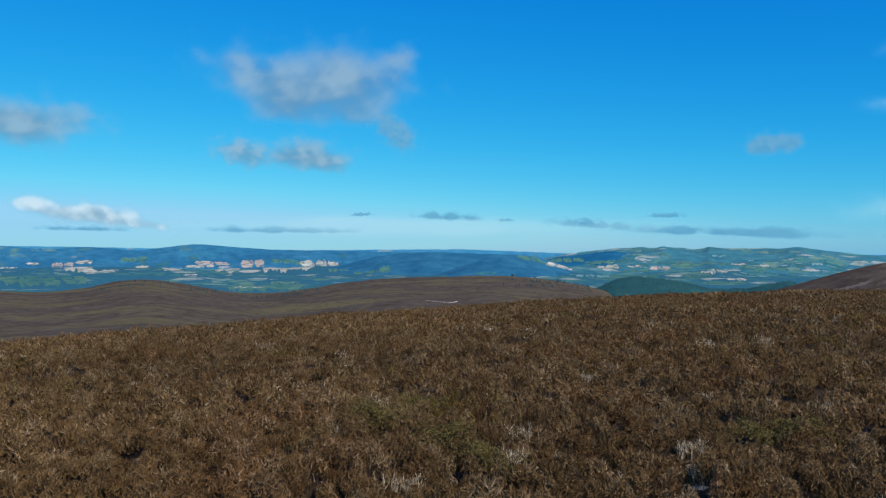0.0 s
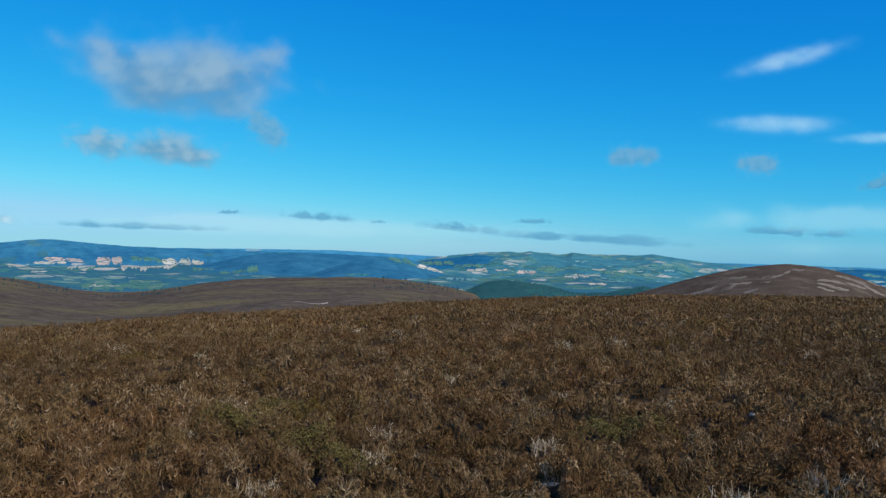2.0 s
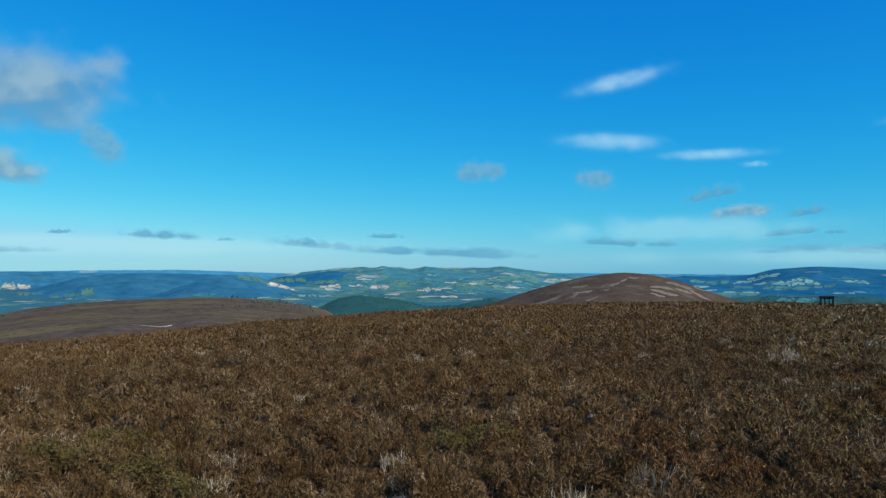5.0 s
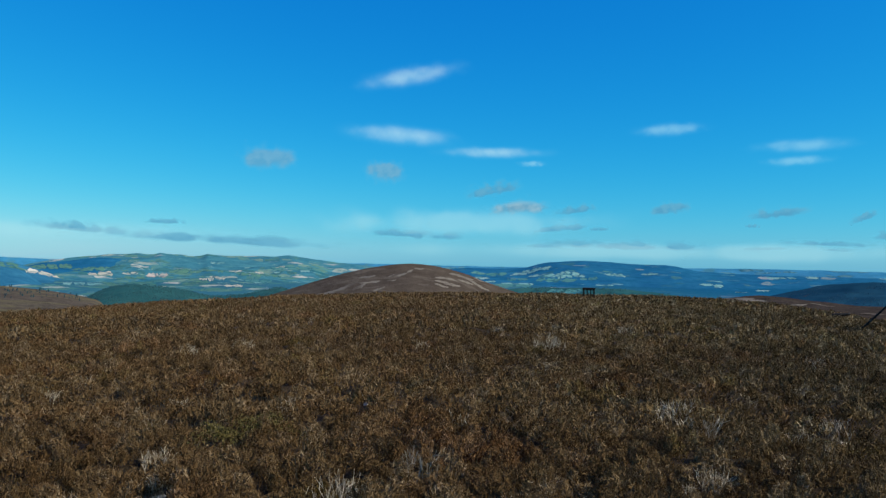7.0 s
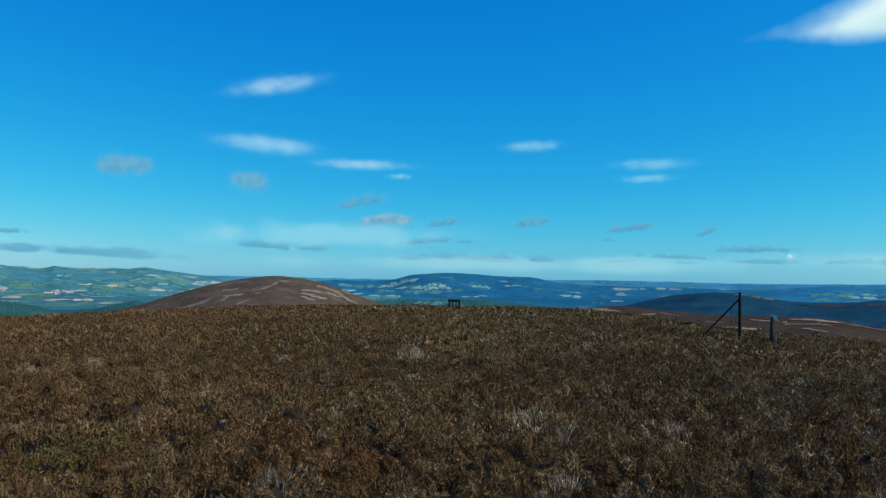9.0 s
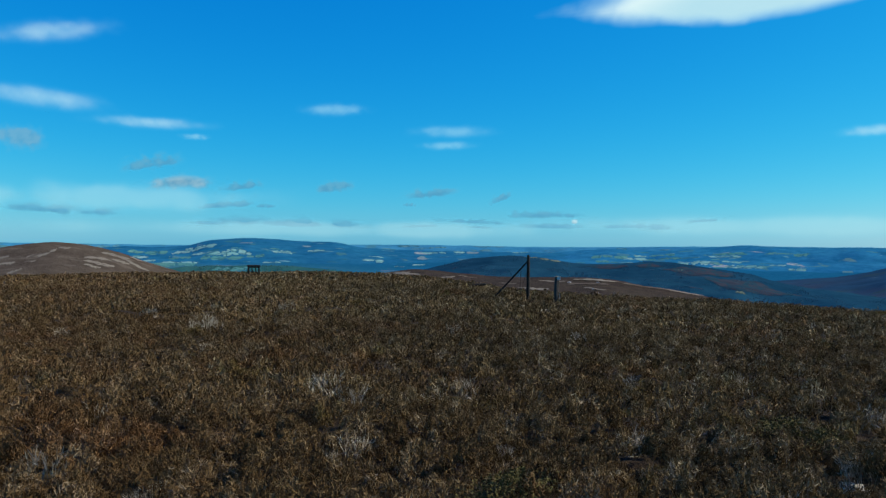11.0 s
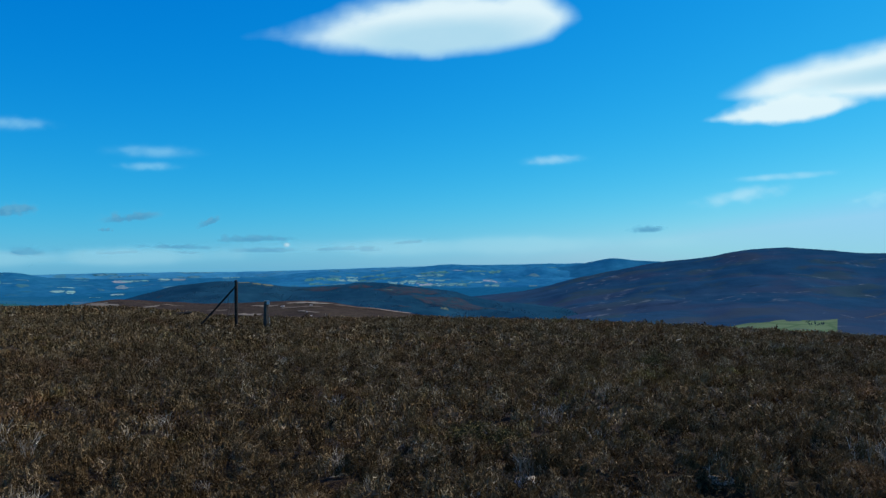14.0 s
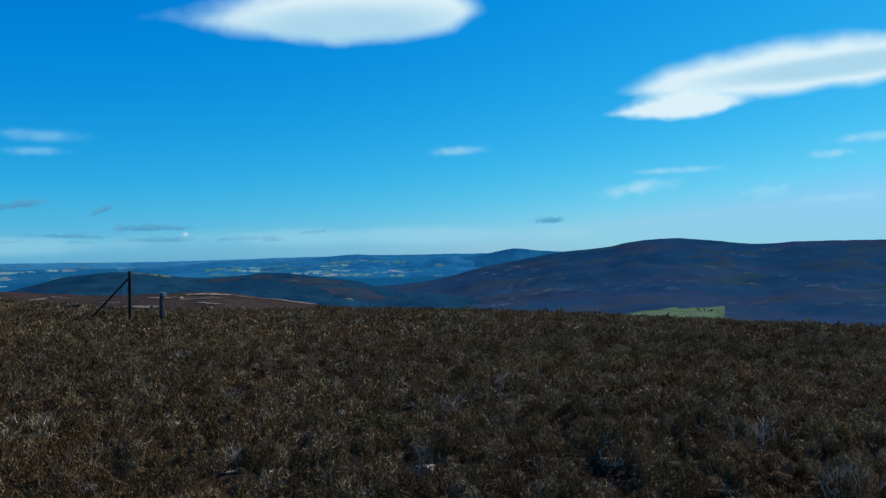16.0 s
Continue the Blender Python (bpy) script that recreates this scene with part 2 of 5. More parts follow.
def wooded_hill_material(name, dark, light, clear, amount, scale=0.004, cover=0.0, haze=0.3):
    """A far hill under plantations and moor, its haze put into the colours, with a few clearings and, where cover is
    given, hedged fields.
    """
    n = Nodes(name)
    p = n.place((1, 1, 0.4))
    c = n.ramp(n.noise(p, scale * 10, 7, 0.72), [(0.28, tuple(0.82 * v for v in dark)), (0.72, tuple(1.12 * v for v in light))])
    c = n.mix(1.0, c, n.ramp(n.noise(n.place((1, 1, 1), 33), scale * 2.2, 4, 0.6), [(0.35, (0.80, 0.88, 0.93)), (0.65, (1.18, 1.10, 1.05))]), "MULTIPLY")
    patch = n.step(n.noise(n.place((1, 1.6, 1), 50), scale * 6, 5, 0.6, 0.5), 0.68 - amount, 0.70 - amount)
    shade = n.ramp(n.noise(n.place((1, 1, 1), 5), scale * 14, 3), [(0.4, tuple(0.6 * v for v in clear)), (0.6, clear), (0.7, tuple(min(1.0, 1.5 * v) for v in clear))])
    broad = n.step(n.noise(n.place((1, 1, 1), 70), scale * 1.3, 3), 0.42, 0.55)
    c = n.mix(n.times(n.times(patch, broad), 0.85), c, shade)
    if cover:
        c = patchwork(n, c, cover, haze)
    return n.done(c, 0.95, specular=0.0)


def wood_material(name, dark, light, grain=18.0):
    n = Nodes(name)
    obj = n.node("ShaderNodeTexCoord").outputs["Object"]
    m = n.node("ShaderNodeMapping", Vector=obj)
    m.inputs["Scale"].default_value = (1, 1, 0.12)
    g = n.noise(m.outputs[0], grain, 6, 0.65, 0.6)
    c = n.ramp(g, [(0.25, dark), (0.75, light)])
    c = n.mix(n.times(n.step(n.noise(obj, 5.0, 4), 0.58, 0.72), 0.3), c, (0.14, 0.14, 0.11))
    return n.done(c, 0.85, g, 0.6, 0.01)


def plain_material(name, colour, rough=0.9, metal=0.0, vary=0.25, scale=20.0):
    n = Nodes(name)
    c = n.ramp(n.noise(n.node("ShaderNodeTexCoord").outputs["Object"], scale, 5, 0.65), [
        (0.25, tuple((1 - vary) * v for v in colour)), (0.75, tuple((1 + vary) * v for v in colour))])
    return n.done(c, rough, metal=metal)


def tuft_material():
    n = Nodes("bleached_twigs")
    geo = n.node("ShaderNodeNewGeometry")
    c = n.ramp(geo.outputs["Random Per Island"], [(0.0, (0.16, 0.12, 0.078)), (0.5, (0.37, 0.305, 0.215)), (1.0, (0.70, 0.61, 0.47))])
    n.done(c, 0.85)
    glow = n.node("ShaderNodeBsdfTranslucent")
    n.put(glow.inputs["Color"], c)
    both = n.node("ShaderNodeMixShader")
    n.put(both.inputs[0], 0.25)
    n.links.new(n.shader.outputs[0], both.inputs[1])
    n.links.new(glow.outputs[0], both.inputs[2])
    n.links.new(both.outputs[0], n.nodes["Material Output"].inputs["Surface"])
    return n.mat


def leaf_material(name, dark, light):
    n = Nodes(name)
    geo = n.node("ShaderNodeNewGeometry")
    c = n.ramp(geo.outputs["Random Per Island"], [(0.0, dark), (1.0, light)])
    return n.done(c, 0.9)


def cloud_material(name, bright, dim, thin, curls, size=0.004, fade=0.8, edge=(0.22, 0.62, 0.88), flat=1.0):
    """Far-off cloud as self-glowing mist, its light and shade painted in: thickness sets how much sky shows through."""
    n = Nodes(name)
    n.nodes.remove(n.shader)
    out = n.nodes["Material Output"]
    thick = n.node("ShaderNodeAttribute", {"attribute_name": "thickness"}).outputs["Fac"]
    lit = n.node("ShaderNodeAttribute", {"attribute_name": "lit"}).outputs["Fac"]
    p = n.place((1, 1, flat))
    curl = n.noise(p, size, 6, 0.62, 0.4)
    dense = n.times(thick, n.times(n.times(n.times(curl, 0.5, "SUBTRACT"), 3.0 * curls), 1.0, "ADD"))
    alpha = n.times(n.step(dense, 0.0, fade), thin)
    shade = n.step(n.times(lit, n.times(n.times(n.noise(p, size * 1.5, 4), 0.5, "SUBTRACT"), curls), "ADD"), 0.1, 0.9)
    body = n.mix(n.step(dense, 0.15, 0.75), edge, n.mix(shade, dim, bright))
    glow = n.node("ShaderNodeEmission", Color=body, Strength=1.0)
    clear = n.node("ShaderNodeBsdfTransparent")
    m = n.node("ShaderNodeMixShader")
    n.put(m.inputs[0], alpha)
    n.links.new(clear.outputs[0], m.inputs[1])
    n.links.new(glow.outputs[0], m.inputs[2])
    n.links.new(m.outputs[0], out.inputs["Surface"])
    return n.mat


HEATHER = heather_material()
LITTER = litter_material()
FARMLAND = farmland_material()
TWIGS = tuft_material()
GREEN_LEAF = leaf_material("bilberry_leaf", (0.060, 0.046, 0.012), (0.115, 0.092, 0.026))
# painted haze makes these needles a paler, bluer green
FAR_PINE = leaf_material("far_pine_needles", (0.016, 0.070, 0.080), (0.029, 0.094, 0.092))
PINE = leaf_material("pine_needles", (0.008, 0.036, 0.048), (0.015, 0.051, 0.062))
# blue haze put into the needles, brightened to offset the trees' own shade
HAZED_PINE = leaf_material("hazed_plantation_needles", (0.011, 0.052, 0.088), (0.020, 0.074, 0.112))
OLD_WOOD = wood_material("weathered_wood", (0.009, 0.007, 0.006), (0.032, 0.026, 0.021))
GREY_WOOD = wood_material("silvered_wood", (0.010, 0.0085, 0.007), (0.125, 0.105, 0.085))
# paler wood for the short post's top and its painted sunlit strip
PALE_TOP = wood_material("pale_post_wood", (0.14, 0.12, 0.095), (0.42, 0.37, 0.30))
PALE_PLATE = plain_material("pale_plate", (0.58, 0.54, 0.48), 0.7)
WIRE = plain_material("rusty_wire", (0.06, 0.045, 0.035), 0.6, 0.6)
STRAW = plain_material("bleached_stick", (0.34, 0.30, 0.23))

# ---------------- the land ----------------
rng = np.random.default_rng(7)


def waves(seed, count=14):
    """A smooth random height field of about unit size and unit wavelength, as a sum of slanting waves."""
    g = np.random.default_rng(seed)
    ang, freq, phase = g.uniform(0, 2 * np.pi, count), g.uniform(0.6, 1.5, count), g.uniform(0, 2 * np.pi, count)

    def f(x, y):
        s = np.zeros(np.broadcast(x, y).shape)
        for a, k, ph in zip(ang, freq, phase):
            s += np.sin(2 * np.pi * k * (x * np.cos(a) + y * np.sin(a)) + ph)
        return s / np.sqrt(count / 2)

    return f


W1, W2, W3 = waves(1), waves(2), waves(3)


def rough(x, y, size, octaves=3):
    s = W1(x / size, y / size)
    if octaves > 1:
        s = s + 0.5 * W2(x / size * 2.1, y / size * 2.1)
    if octaves > 2:
        s = s + 0.25 * W3(x / size * 4.3, y / size * 4.3)
    return s


def smooth_interp(x, knots):
    """A soft line through a few knots."""
    xs, ys = np.array(knots, float).T
    x = np.asarray(x, float)
    i = np.clip(np.searchsorted(xs, x) - 1, 0, len(xs) - 2)
    t = np.clip((x - xs[i]) / (xs[i + 1] - xs[i]), 0, 1)
    m = np.gradient(ys, xs)
    d = xs[i + 1] - xs[i]
    return ((2 * t**3 - 3 * t**2 + 1) * ys[i] + (t**3 - 2 * t**2 + t) * d * m[i] + (3 * t**2 - 2 * t**3) * ys[i + 1] + (t**3 - t**2) * d * m[i + 1])


# how steeply the rounded summit falls away, by direction: degrees below level at which its brow stands
BROW = [(-180.00, 5.50), (-61.68, 6.04), (-41.60, 6.01), (-19.21, 4.71), (4.29, 3.07), (19.92, 2.35), (33.10, 2.21), (42.22, 2.26), (46.31, 2.47), (49.89, 2.89), (53.47, 3.36), (57.63, 3.60), (61.72, 3.68), (66.73, 3.77), (81.91, 4.35), (89.06, 4.65), (96.20, 4.97), (103.30, 5.21), (180.00, 5.50)]
CANOPY = 0.24  # mean height of the heather


def fall(az):
    return (np.tan(np.radians(smooth_interp(az, BROW))) / 2) ** 2 / (EYE_HEIGHT - CANOPY)


VALLEY = [(100, -14), (260, -40), (500, -62), (900, -82), (1500, -88), (2200, -88), (3200, -74), (4000, -52), (4750, -36)]


def land(x, y):
    """Height of the ground sheet."""
    r, az = np.hypot(x, y), np.degrees(np.arctan2(x, y))
    a = fall(az)
    turn = 0.10 / a  # where the slope has grown to 1 in 5
    dome = np.where(r < turn, -a * r**2, -a * turn**2 - 0.20 * (r - turn))
    far = smooth_interp(np.clip(r, 100, 4750), VALLEY) + 3.0 * rough(x, y, 700.0)
    glen = np.clip((az - 60) / 8, 0, 1) * np.clip((2700 - r) / 600, 0, 1)  # the glen below the great hill
    far = far - 34 * glen * np.clip((r - 200) / 300, 0, 1)
    k = np.clip((r - 120) / 260, 0, 1)
    k = k * k * (3 - 2 * k)
    bumps = 0.035 * rough(x, y, 1.6) * np.clip(1 - r / 160, 0, 1) + 0.05 * rough(x, y, 9.0, 2) * np.clip(r / 12, 0, 1)
    return np.maximum(dome, -70) * (1 - k) + far * k + bumps * (1 - k)


def mesh_object(name, verts, faces, materials, parent=None, slots=None, smooth=True):
    me = bpy.data.meshes.new(name)
    verts, faces = np.asarray(verts, np.float32), np.asarray(faces, np.int32)
    n, k = faces.shape
    me.vertices.add(len(verts))
    me.vertices.foreach_set("co", verts.ravel())
    me.loops.add(n * k)
    me.loops.foreach_set("vertex_index", faces.ravel())
    me.polygons.add(n)
    me.polygons.foreach_set("loop_start", np.arange(0, n * k, k, dtype=np.int32))
    me.polygons.foreach_set("use_smooth", np.full(n, smooth))
    for m in materials:
        me.materials.append(m)
    if slots is not None:
        me.polygons.foreach_set("material_index", np.asarray(slots, np.int32))
    me.update(calc_edges=True)
    ob = new(name, me)
    ob.parent = parent
    return ob


def grid_faces(rows, cols, wrap=False):
    i, j = np.meshgrid(np.arange(rows - 1), np.arange(cols if wrap else cols - 1), indexing="ij")
    j2 = (j + 1) % cols
    return np.stack([i * cols + j, i * cols + j2, (i + 1) * cols + j2, (i + 1) * cols + j], -1).reshape(-1, 4)


def build_ground():
    radii = np.concatenate([[0.05], np.geomspace(0.6, 130, 150), np.geomspace(136, 4750, 240)])
    azs = np.radians(np.arange(0, 360, 0.75))
    rr, aa = np.meshgrid(radii, azs, indexing="ij")
    x, y = rr * np.sin(aa), rr * np.cos(aa)
    verts = np.stack([x, y, land(x, y)], -1).reshape(-1, 3)
    faces = grid_faces(len(radii), len(azs), wrap=True)[:, ::-1]
    slots = (np.repeat(radii[:-1], len(azs)) > 700).astype(int)
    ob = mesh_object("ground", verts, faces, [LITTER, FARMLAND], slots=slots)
    tagged(ob, "rounded heather moor falling to a valley of fields and woods", "ground", kind="structure")


build_ground()


HILLS = []


class Hill:
    """A hill seen from the summit: it rises from a foot at r0 to a crest at r1 and falls away behind to r2."""

    def __init__(self, name, label, mat, az0, az1, r0, foot, r1, r2, crest, power=1.0, grain=1.0, seed=0.0, steps=(26, 0.25), fade=3.0, sink=3.0):
        self.az0, self.az1, self.r0, self.r1, self.r2 = az0, az1, r0, r1, r2
        self.foot, self.crest, self.power, self.grain, self.seed, self.fade, self.sink = foot, crest, power, grain, seed, fade, sink
        n_az = int((az1 - az0) / steps[1]) + 1
        u = np.concatenate([[-0.02], np.linspace(0, 1, steps[0]), np.linspace(1.12, 2, 8)])
        az = np.linspace(az0, az1, n_az)
        uu, aa = np.meshgrid(u, az, indexing="ij")
        verts = np.stack(self.at(aa, uu), -1).reshape(-1, 3)
        self.ob = mesh_object(name, verts, grid_faces(len(u), n_az)[:, ::-1], [mat])
        tagged(self.ob, label, "hill", kind="structure")
        HILLS.append(self)

    def at(self, az, u):
        az, u = np.asarray(az, float), np.asarray(u, float)
        lift = smooth_interp(az, self.crest)
        edge = np.clip(np.minimum(az - self.az0, self.az1 - az) / self.fade, 0, 1)
        lift = lift - self.sink * (1 - edge * edge * (3 - 2 * edge))
        front = np.clip(u, 0, 1)
        r = np.where(u <= 1, self.r0 + (self.r1 - self.r0) * front, self.r1 + (self.r2 - self.r1) * (u - 1))
        el = self.foot + (lift - self.foot) * front**self.power
        z = EYE_HEIGHT + np.tan(np.radians(el)) * r
        z = z - np.clip(u - 1, 0, 1) ** 1.5 * (self.r2 - self.r1) * 0.22 - 40 * (u < 0)
        x, y = r * np.sin(np.radians(az)), r * np.cos(np.radians(az))
        w = self.grain * self.r1 / 1000
        z = z + w * rough(x + 977 * self.seed, y, self.r1 * 0.12) * np.sin(np.pi * np.clip(u, 0, 1.0)) * 1.6
        z = z + 0.25 * w * rough(x + 977 * self.seed, y, self.r1 * 0.035, 2)
        return x, y, z


MOOR_NEAR = moor_material("near_moor", (0.081, 0.065, 0.051), (0.116, 0.097, 0.052), (0.15, 0.125, 0.085), -0.06, -18, 1.5, 0.007, 0.475)
MOOR_DOME = dome_material()
MOOR_PALE = moor_material("patchy_moor", (0.044, 0.034, 0.029), (0.052, 0.041, 0.031), (0.15, 0.125, 0.10), -0.10, 53, 3.2, 0.016)
MOOR_BIG = great_moor_material()
# distance haze is painted into these hill colours as added blue
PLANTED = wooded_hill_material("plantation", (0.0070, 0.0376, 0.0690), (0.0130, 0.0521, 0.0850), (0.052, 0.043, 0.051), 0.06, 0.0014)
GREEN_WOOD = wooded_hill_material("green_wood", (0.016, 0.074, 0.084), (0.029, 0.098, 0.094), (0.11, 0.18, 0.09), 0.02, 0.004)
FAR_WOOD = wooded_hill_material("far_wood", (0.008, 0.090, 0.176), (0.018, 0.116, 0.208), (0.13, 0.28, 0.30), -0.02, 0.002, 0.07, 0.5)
PALE_WOOD = wooded_hill_material("hazed_pale_wood", (0.0148, 0.1039, 0.1866), (0.0318, 0.1378, 0.2173), (0.16, 0.30, 0.31), -0.04, 0.002)
LEFT_WOOD = wooded_hill_material("hazed_hill_with_fields", (0.0146, 0.1122, 0.2098), (0.0366, 0.1586, 0.2501), (0.16, 0.30, 0.31), -0.04, 0.002, 0.20, 0.35)
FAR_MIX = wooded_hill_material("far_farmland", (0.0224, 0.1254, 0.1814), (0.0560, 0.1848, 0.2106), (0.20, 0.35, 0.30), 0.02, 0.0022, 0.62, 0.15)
FAR_DARK = wooded_hill_material("far_hazed_wood", (0.0094, 0.1086, 0.2148), (0.0236, 0.1440, 0.2572), (0.22, 0.36, 0.33), -0.03, 0.0024, 0.16, 0.45)
FAR_HAZED = wooded_hill_material("hazed_range", (0.030, 0.175, 0.295), (0.046, 0.205, 0.325), (0.18, 0.36, 0.38), 0.0, 0.002, 0.25, 0.6)

hill_far = Hill("hill_1", "long range along the skyline, coloured blue for haze", FAR_HAZED, -61.7, 126.4, 3570, -1.0, 3700, 3780,
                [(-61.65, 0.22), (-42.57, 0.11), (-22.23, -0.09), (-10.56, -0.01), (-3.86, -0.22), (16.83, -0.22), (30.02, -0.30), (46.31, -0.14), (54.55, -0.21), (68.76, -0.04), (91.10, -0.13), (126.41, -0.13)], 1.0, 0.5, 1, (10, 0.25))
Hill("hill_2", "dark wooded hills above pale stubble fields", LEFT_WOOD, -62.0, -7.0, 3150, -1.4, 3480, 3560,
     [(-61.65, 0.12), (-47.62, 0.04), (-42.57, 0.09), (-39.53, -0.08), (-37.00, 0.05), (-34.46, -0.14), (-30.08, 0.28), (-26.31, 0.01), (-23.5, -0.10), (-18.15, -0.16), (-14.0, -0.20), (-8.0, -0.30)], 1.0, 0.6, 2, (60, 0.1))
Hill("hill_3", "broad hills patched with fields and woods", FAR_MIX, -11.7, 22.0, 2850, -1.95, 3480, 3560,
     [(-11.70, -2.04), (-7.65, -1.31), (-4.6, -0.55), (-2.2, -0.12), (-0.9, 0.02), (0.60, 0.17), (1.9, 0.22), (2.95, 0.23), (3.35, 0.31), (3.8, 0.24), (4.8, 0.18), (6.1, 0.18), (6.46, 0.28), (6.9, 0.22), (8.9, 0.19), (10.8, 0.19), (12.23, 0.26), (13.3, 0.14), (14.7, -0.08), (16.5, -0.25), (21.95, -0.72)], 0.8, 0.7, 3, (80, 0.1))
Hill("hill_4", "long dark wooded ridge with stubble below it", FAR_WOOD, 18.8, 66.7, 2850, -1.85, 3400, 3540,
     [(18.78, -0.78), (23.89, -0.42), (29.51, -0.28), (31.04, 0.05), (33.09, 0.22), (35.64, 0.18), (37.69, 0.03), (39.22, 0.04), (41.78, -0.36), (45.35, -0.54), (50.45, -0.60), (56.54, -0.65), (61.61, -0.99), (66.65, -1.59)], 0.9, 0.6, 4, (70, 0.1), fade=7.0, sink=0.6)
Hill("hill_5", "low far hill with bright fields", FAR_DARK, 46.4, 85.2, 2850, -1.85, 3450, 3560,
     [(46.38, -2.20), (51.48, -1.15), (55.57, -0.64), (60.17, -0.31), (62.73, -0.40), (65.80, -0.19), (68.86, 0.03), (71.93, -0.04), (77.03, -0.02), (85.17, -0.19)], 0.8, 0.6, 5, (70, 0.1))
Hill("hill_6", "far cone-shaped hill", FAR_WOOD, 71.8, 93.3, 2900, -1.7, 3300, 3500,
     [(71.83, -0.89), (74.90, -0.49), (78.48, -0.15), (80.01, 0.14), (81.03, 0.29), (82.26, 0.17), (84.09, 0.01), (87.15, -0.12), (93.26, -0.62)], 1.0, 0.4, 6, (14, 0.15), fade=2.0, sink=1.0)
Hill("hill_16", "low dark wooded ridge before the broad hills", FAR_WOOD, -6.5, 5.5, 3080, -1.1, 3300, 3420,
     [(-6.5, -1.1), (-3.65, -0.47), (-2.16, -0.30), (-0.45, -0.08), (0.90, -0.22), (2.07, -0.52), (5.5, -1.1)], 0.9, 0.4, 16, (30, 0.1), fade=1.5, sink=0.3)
Hill("hill_7", "dark wooded hill, tinted blue-green for haze", PALE_WOOD, -24.3, 0.3, 2500, -2.5, 3050, 3500,
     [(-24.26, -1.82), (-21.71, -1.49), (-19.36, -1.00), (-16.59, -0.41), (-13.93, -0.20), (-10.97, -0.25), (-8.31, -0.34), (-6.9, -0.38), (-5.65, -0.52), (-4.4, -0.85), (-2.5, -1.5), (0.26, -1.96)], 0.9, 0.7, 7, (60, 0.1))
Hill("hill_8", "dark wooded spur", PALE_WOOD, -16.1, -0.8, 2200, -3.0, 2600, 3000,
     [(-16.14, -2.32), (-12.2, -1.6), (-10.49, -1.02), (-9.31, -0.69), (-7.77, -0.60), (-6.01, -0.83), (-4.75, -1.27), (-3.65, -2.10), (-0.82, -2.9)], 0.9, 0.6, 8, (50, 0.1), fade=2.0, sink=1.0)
wood_hill = Hill("hill_9", "low hill under green plantation", GREEN_WOOD, -9.0, 13.5, 1250, -4.5, 1650, 2000,
                 [(-9.00, -3.30), (-2.87, -3.2), (-1.22, -2.75), (0.12, -2.11), (1.28, -1.92), (2.85, -1.98), (4.84, -2.26), (6.8, -2.66), (9.0, -2.56), (11.8, -2.0), (13.49, -1.9)], 0.9, 0.6, 9, (16, 0.15), fade=2.0, sink=1.0)
wood_spur = Hill("hill_10", "low spur of green wood and rough grass", GREEN_WOOD, 23.9, 46.4, 1150, -4.7, 1500, 1900,
                 [(23.89, -2.34), (26.96, -2.03), (30.03, -1.79), (33.09, -1.75), (36.67, -1.77), (39.23, -1.99), (42.29, -2.38), (46.38, -3.19)], 0.9, 0.6, 10, (50, 0.1), fade=2.0, sink=1.0)
planted = Hill("hill_11", "dark plantation hill with brown felled patches", PLANTED, 43.3, 85.2, 700, -6.4, 1350, 1800,
               [(43.33, -2.6), (46.89, -1.81), (49.91, -1.10), (52.5, -0.87), (54.3, -0.95), (56.0, -1.16), (57.3, -1.34), (59.69, -1.37), (63.17, -1.18), (65.18, -1.32), (67.16, -1.61), (69.11, -1.90), (70.26, -2.19), (72.96, -2.74), (75.5, -3.0), (78.04, -3.4), (80.10, -3.98), (85.18, -4.67)], 0.85, 1.0, 11, (120, 0.1))
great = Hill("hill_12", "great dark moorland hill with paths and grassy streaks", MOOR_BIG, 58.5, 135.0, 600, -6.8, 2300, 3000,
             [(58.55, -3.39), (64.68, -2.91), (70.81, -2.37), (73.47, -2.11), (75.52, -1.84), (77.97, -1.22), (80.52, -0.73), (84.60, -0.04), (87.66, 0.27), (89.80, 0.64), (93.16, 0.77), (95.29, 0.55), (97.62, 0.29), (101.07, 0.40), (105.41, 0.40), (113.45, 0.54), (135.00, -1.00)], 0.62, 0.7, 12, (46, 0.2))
dome = Hill("hill_13", "rounded brown moor hill with pale burnt strips", MOOR_DOME, 3.6, 36.2, 420, -7.5, 720, 1000,
            [(3.57, -3.69), (7.27, -3.13), (10.35, -2.72), (13.06, -1.90), (15.56, -1.12), (17.24, -0.70), (19.33, -0.32), (20.79, -0.18), (22.66, -0.30), (24.93, -0.82), (26.35, -1.33), (28.58, -2.07), (30.37, -2.58), (36.26, -3.8)], 0.9, 0.35, 13, (40, 0.1))
pale_moor = Hill("hill_14", "low brown moor with pale burnt patches", MOOR_PALE, 37.1, 76.9, 230, -5.4, 420, 620,
                 [(37.11, -3.22), (42.12, -2.43), (44.27, -2.08), (45.80, -1.95), (48.56, -2.16), (52.45, -2.44), (54.8, -2.42), (57.3, -2.40), (59.0, -2.42), (60.8, -2.62), (62.5, -2.95), (64.0, -3.15), (66.2, -3.50), (70.81, -4.18), (76.89, -4.98)], 0.9, 0.4, 14, (30, 0.12))
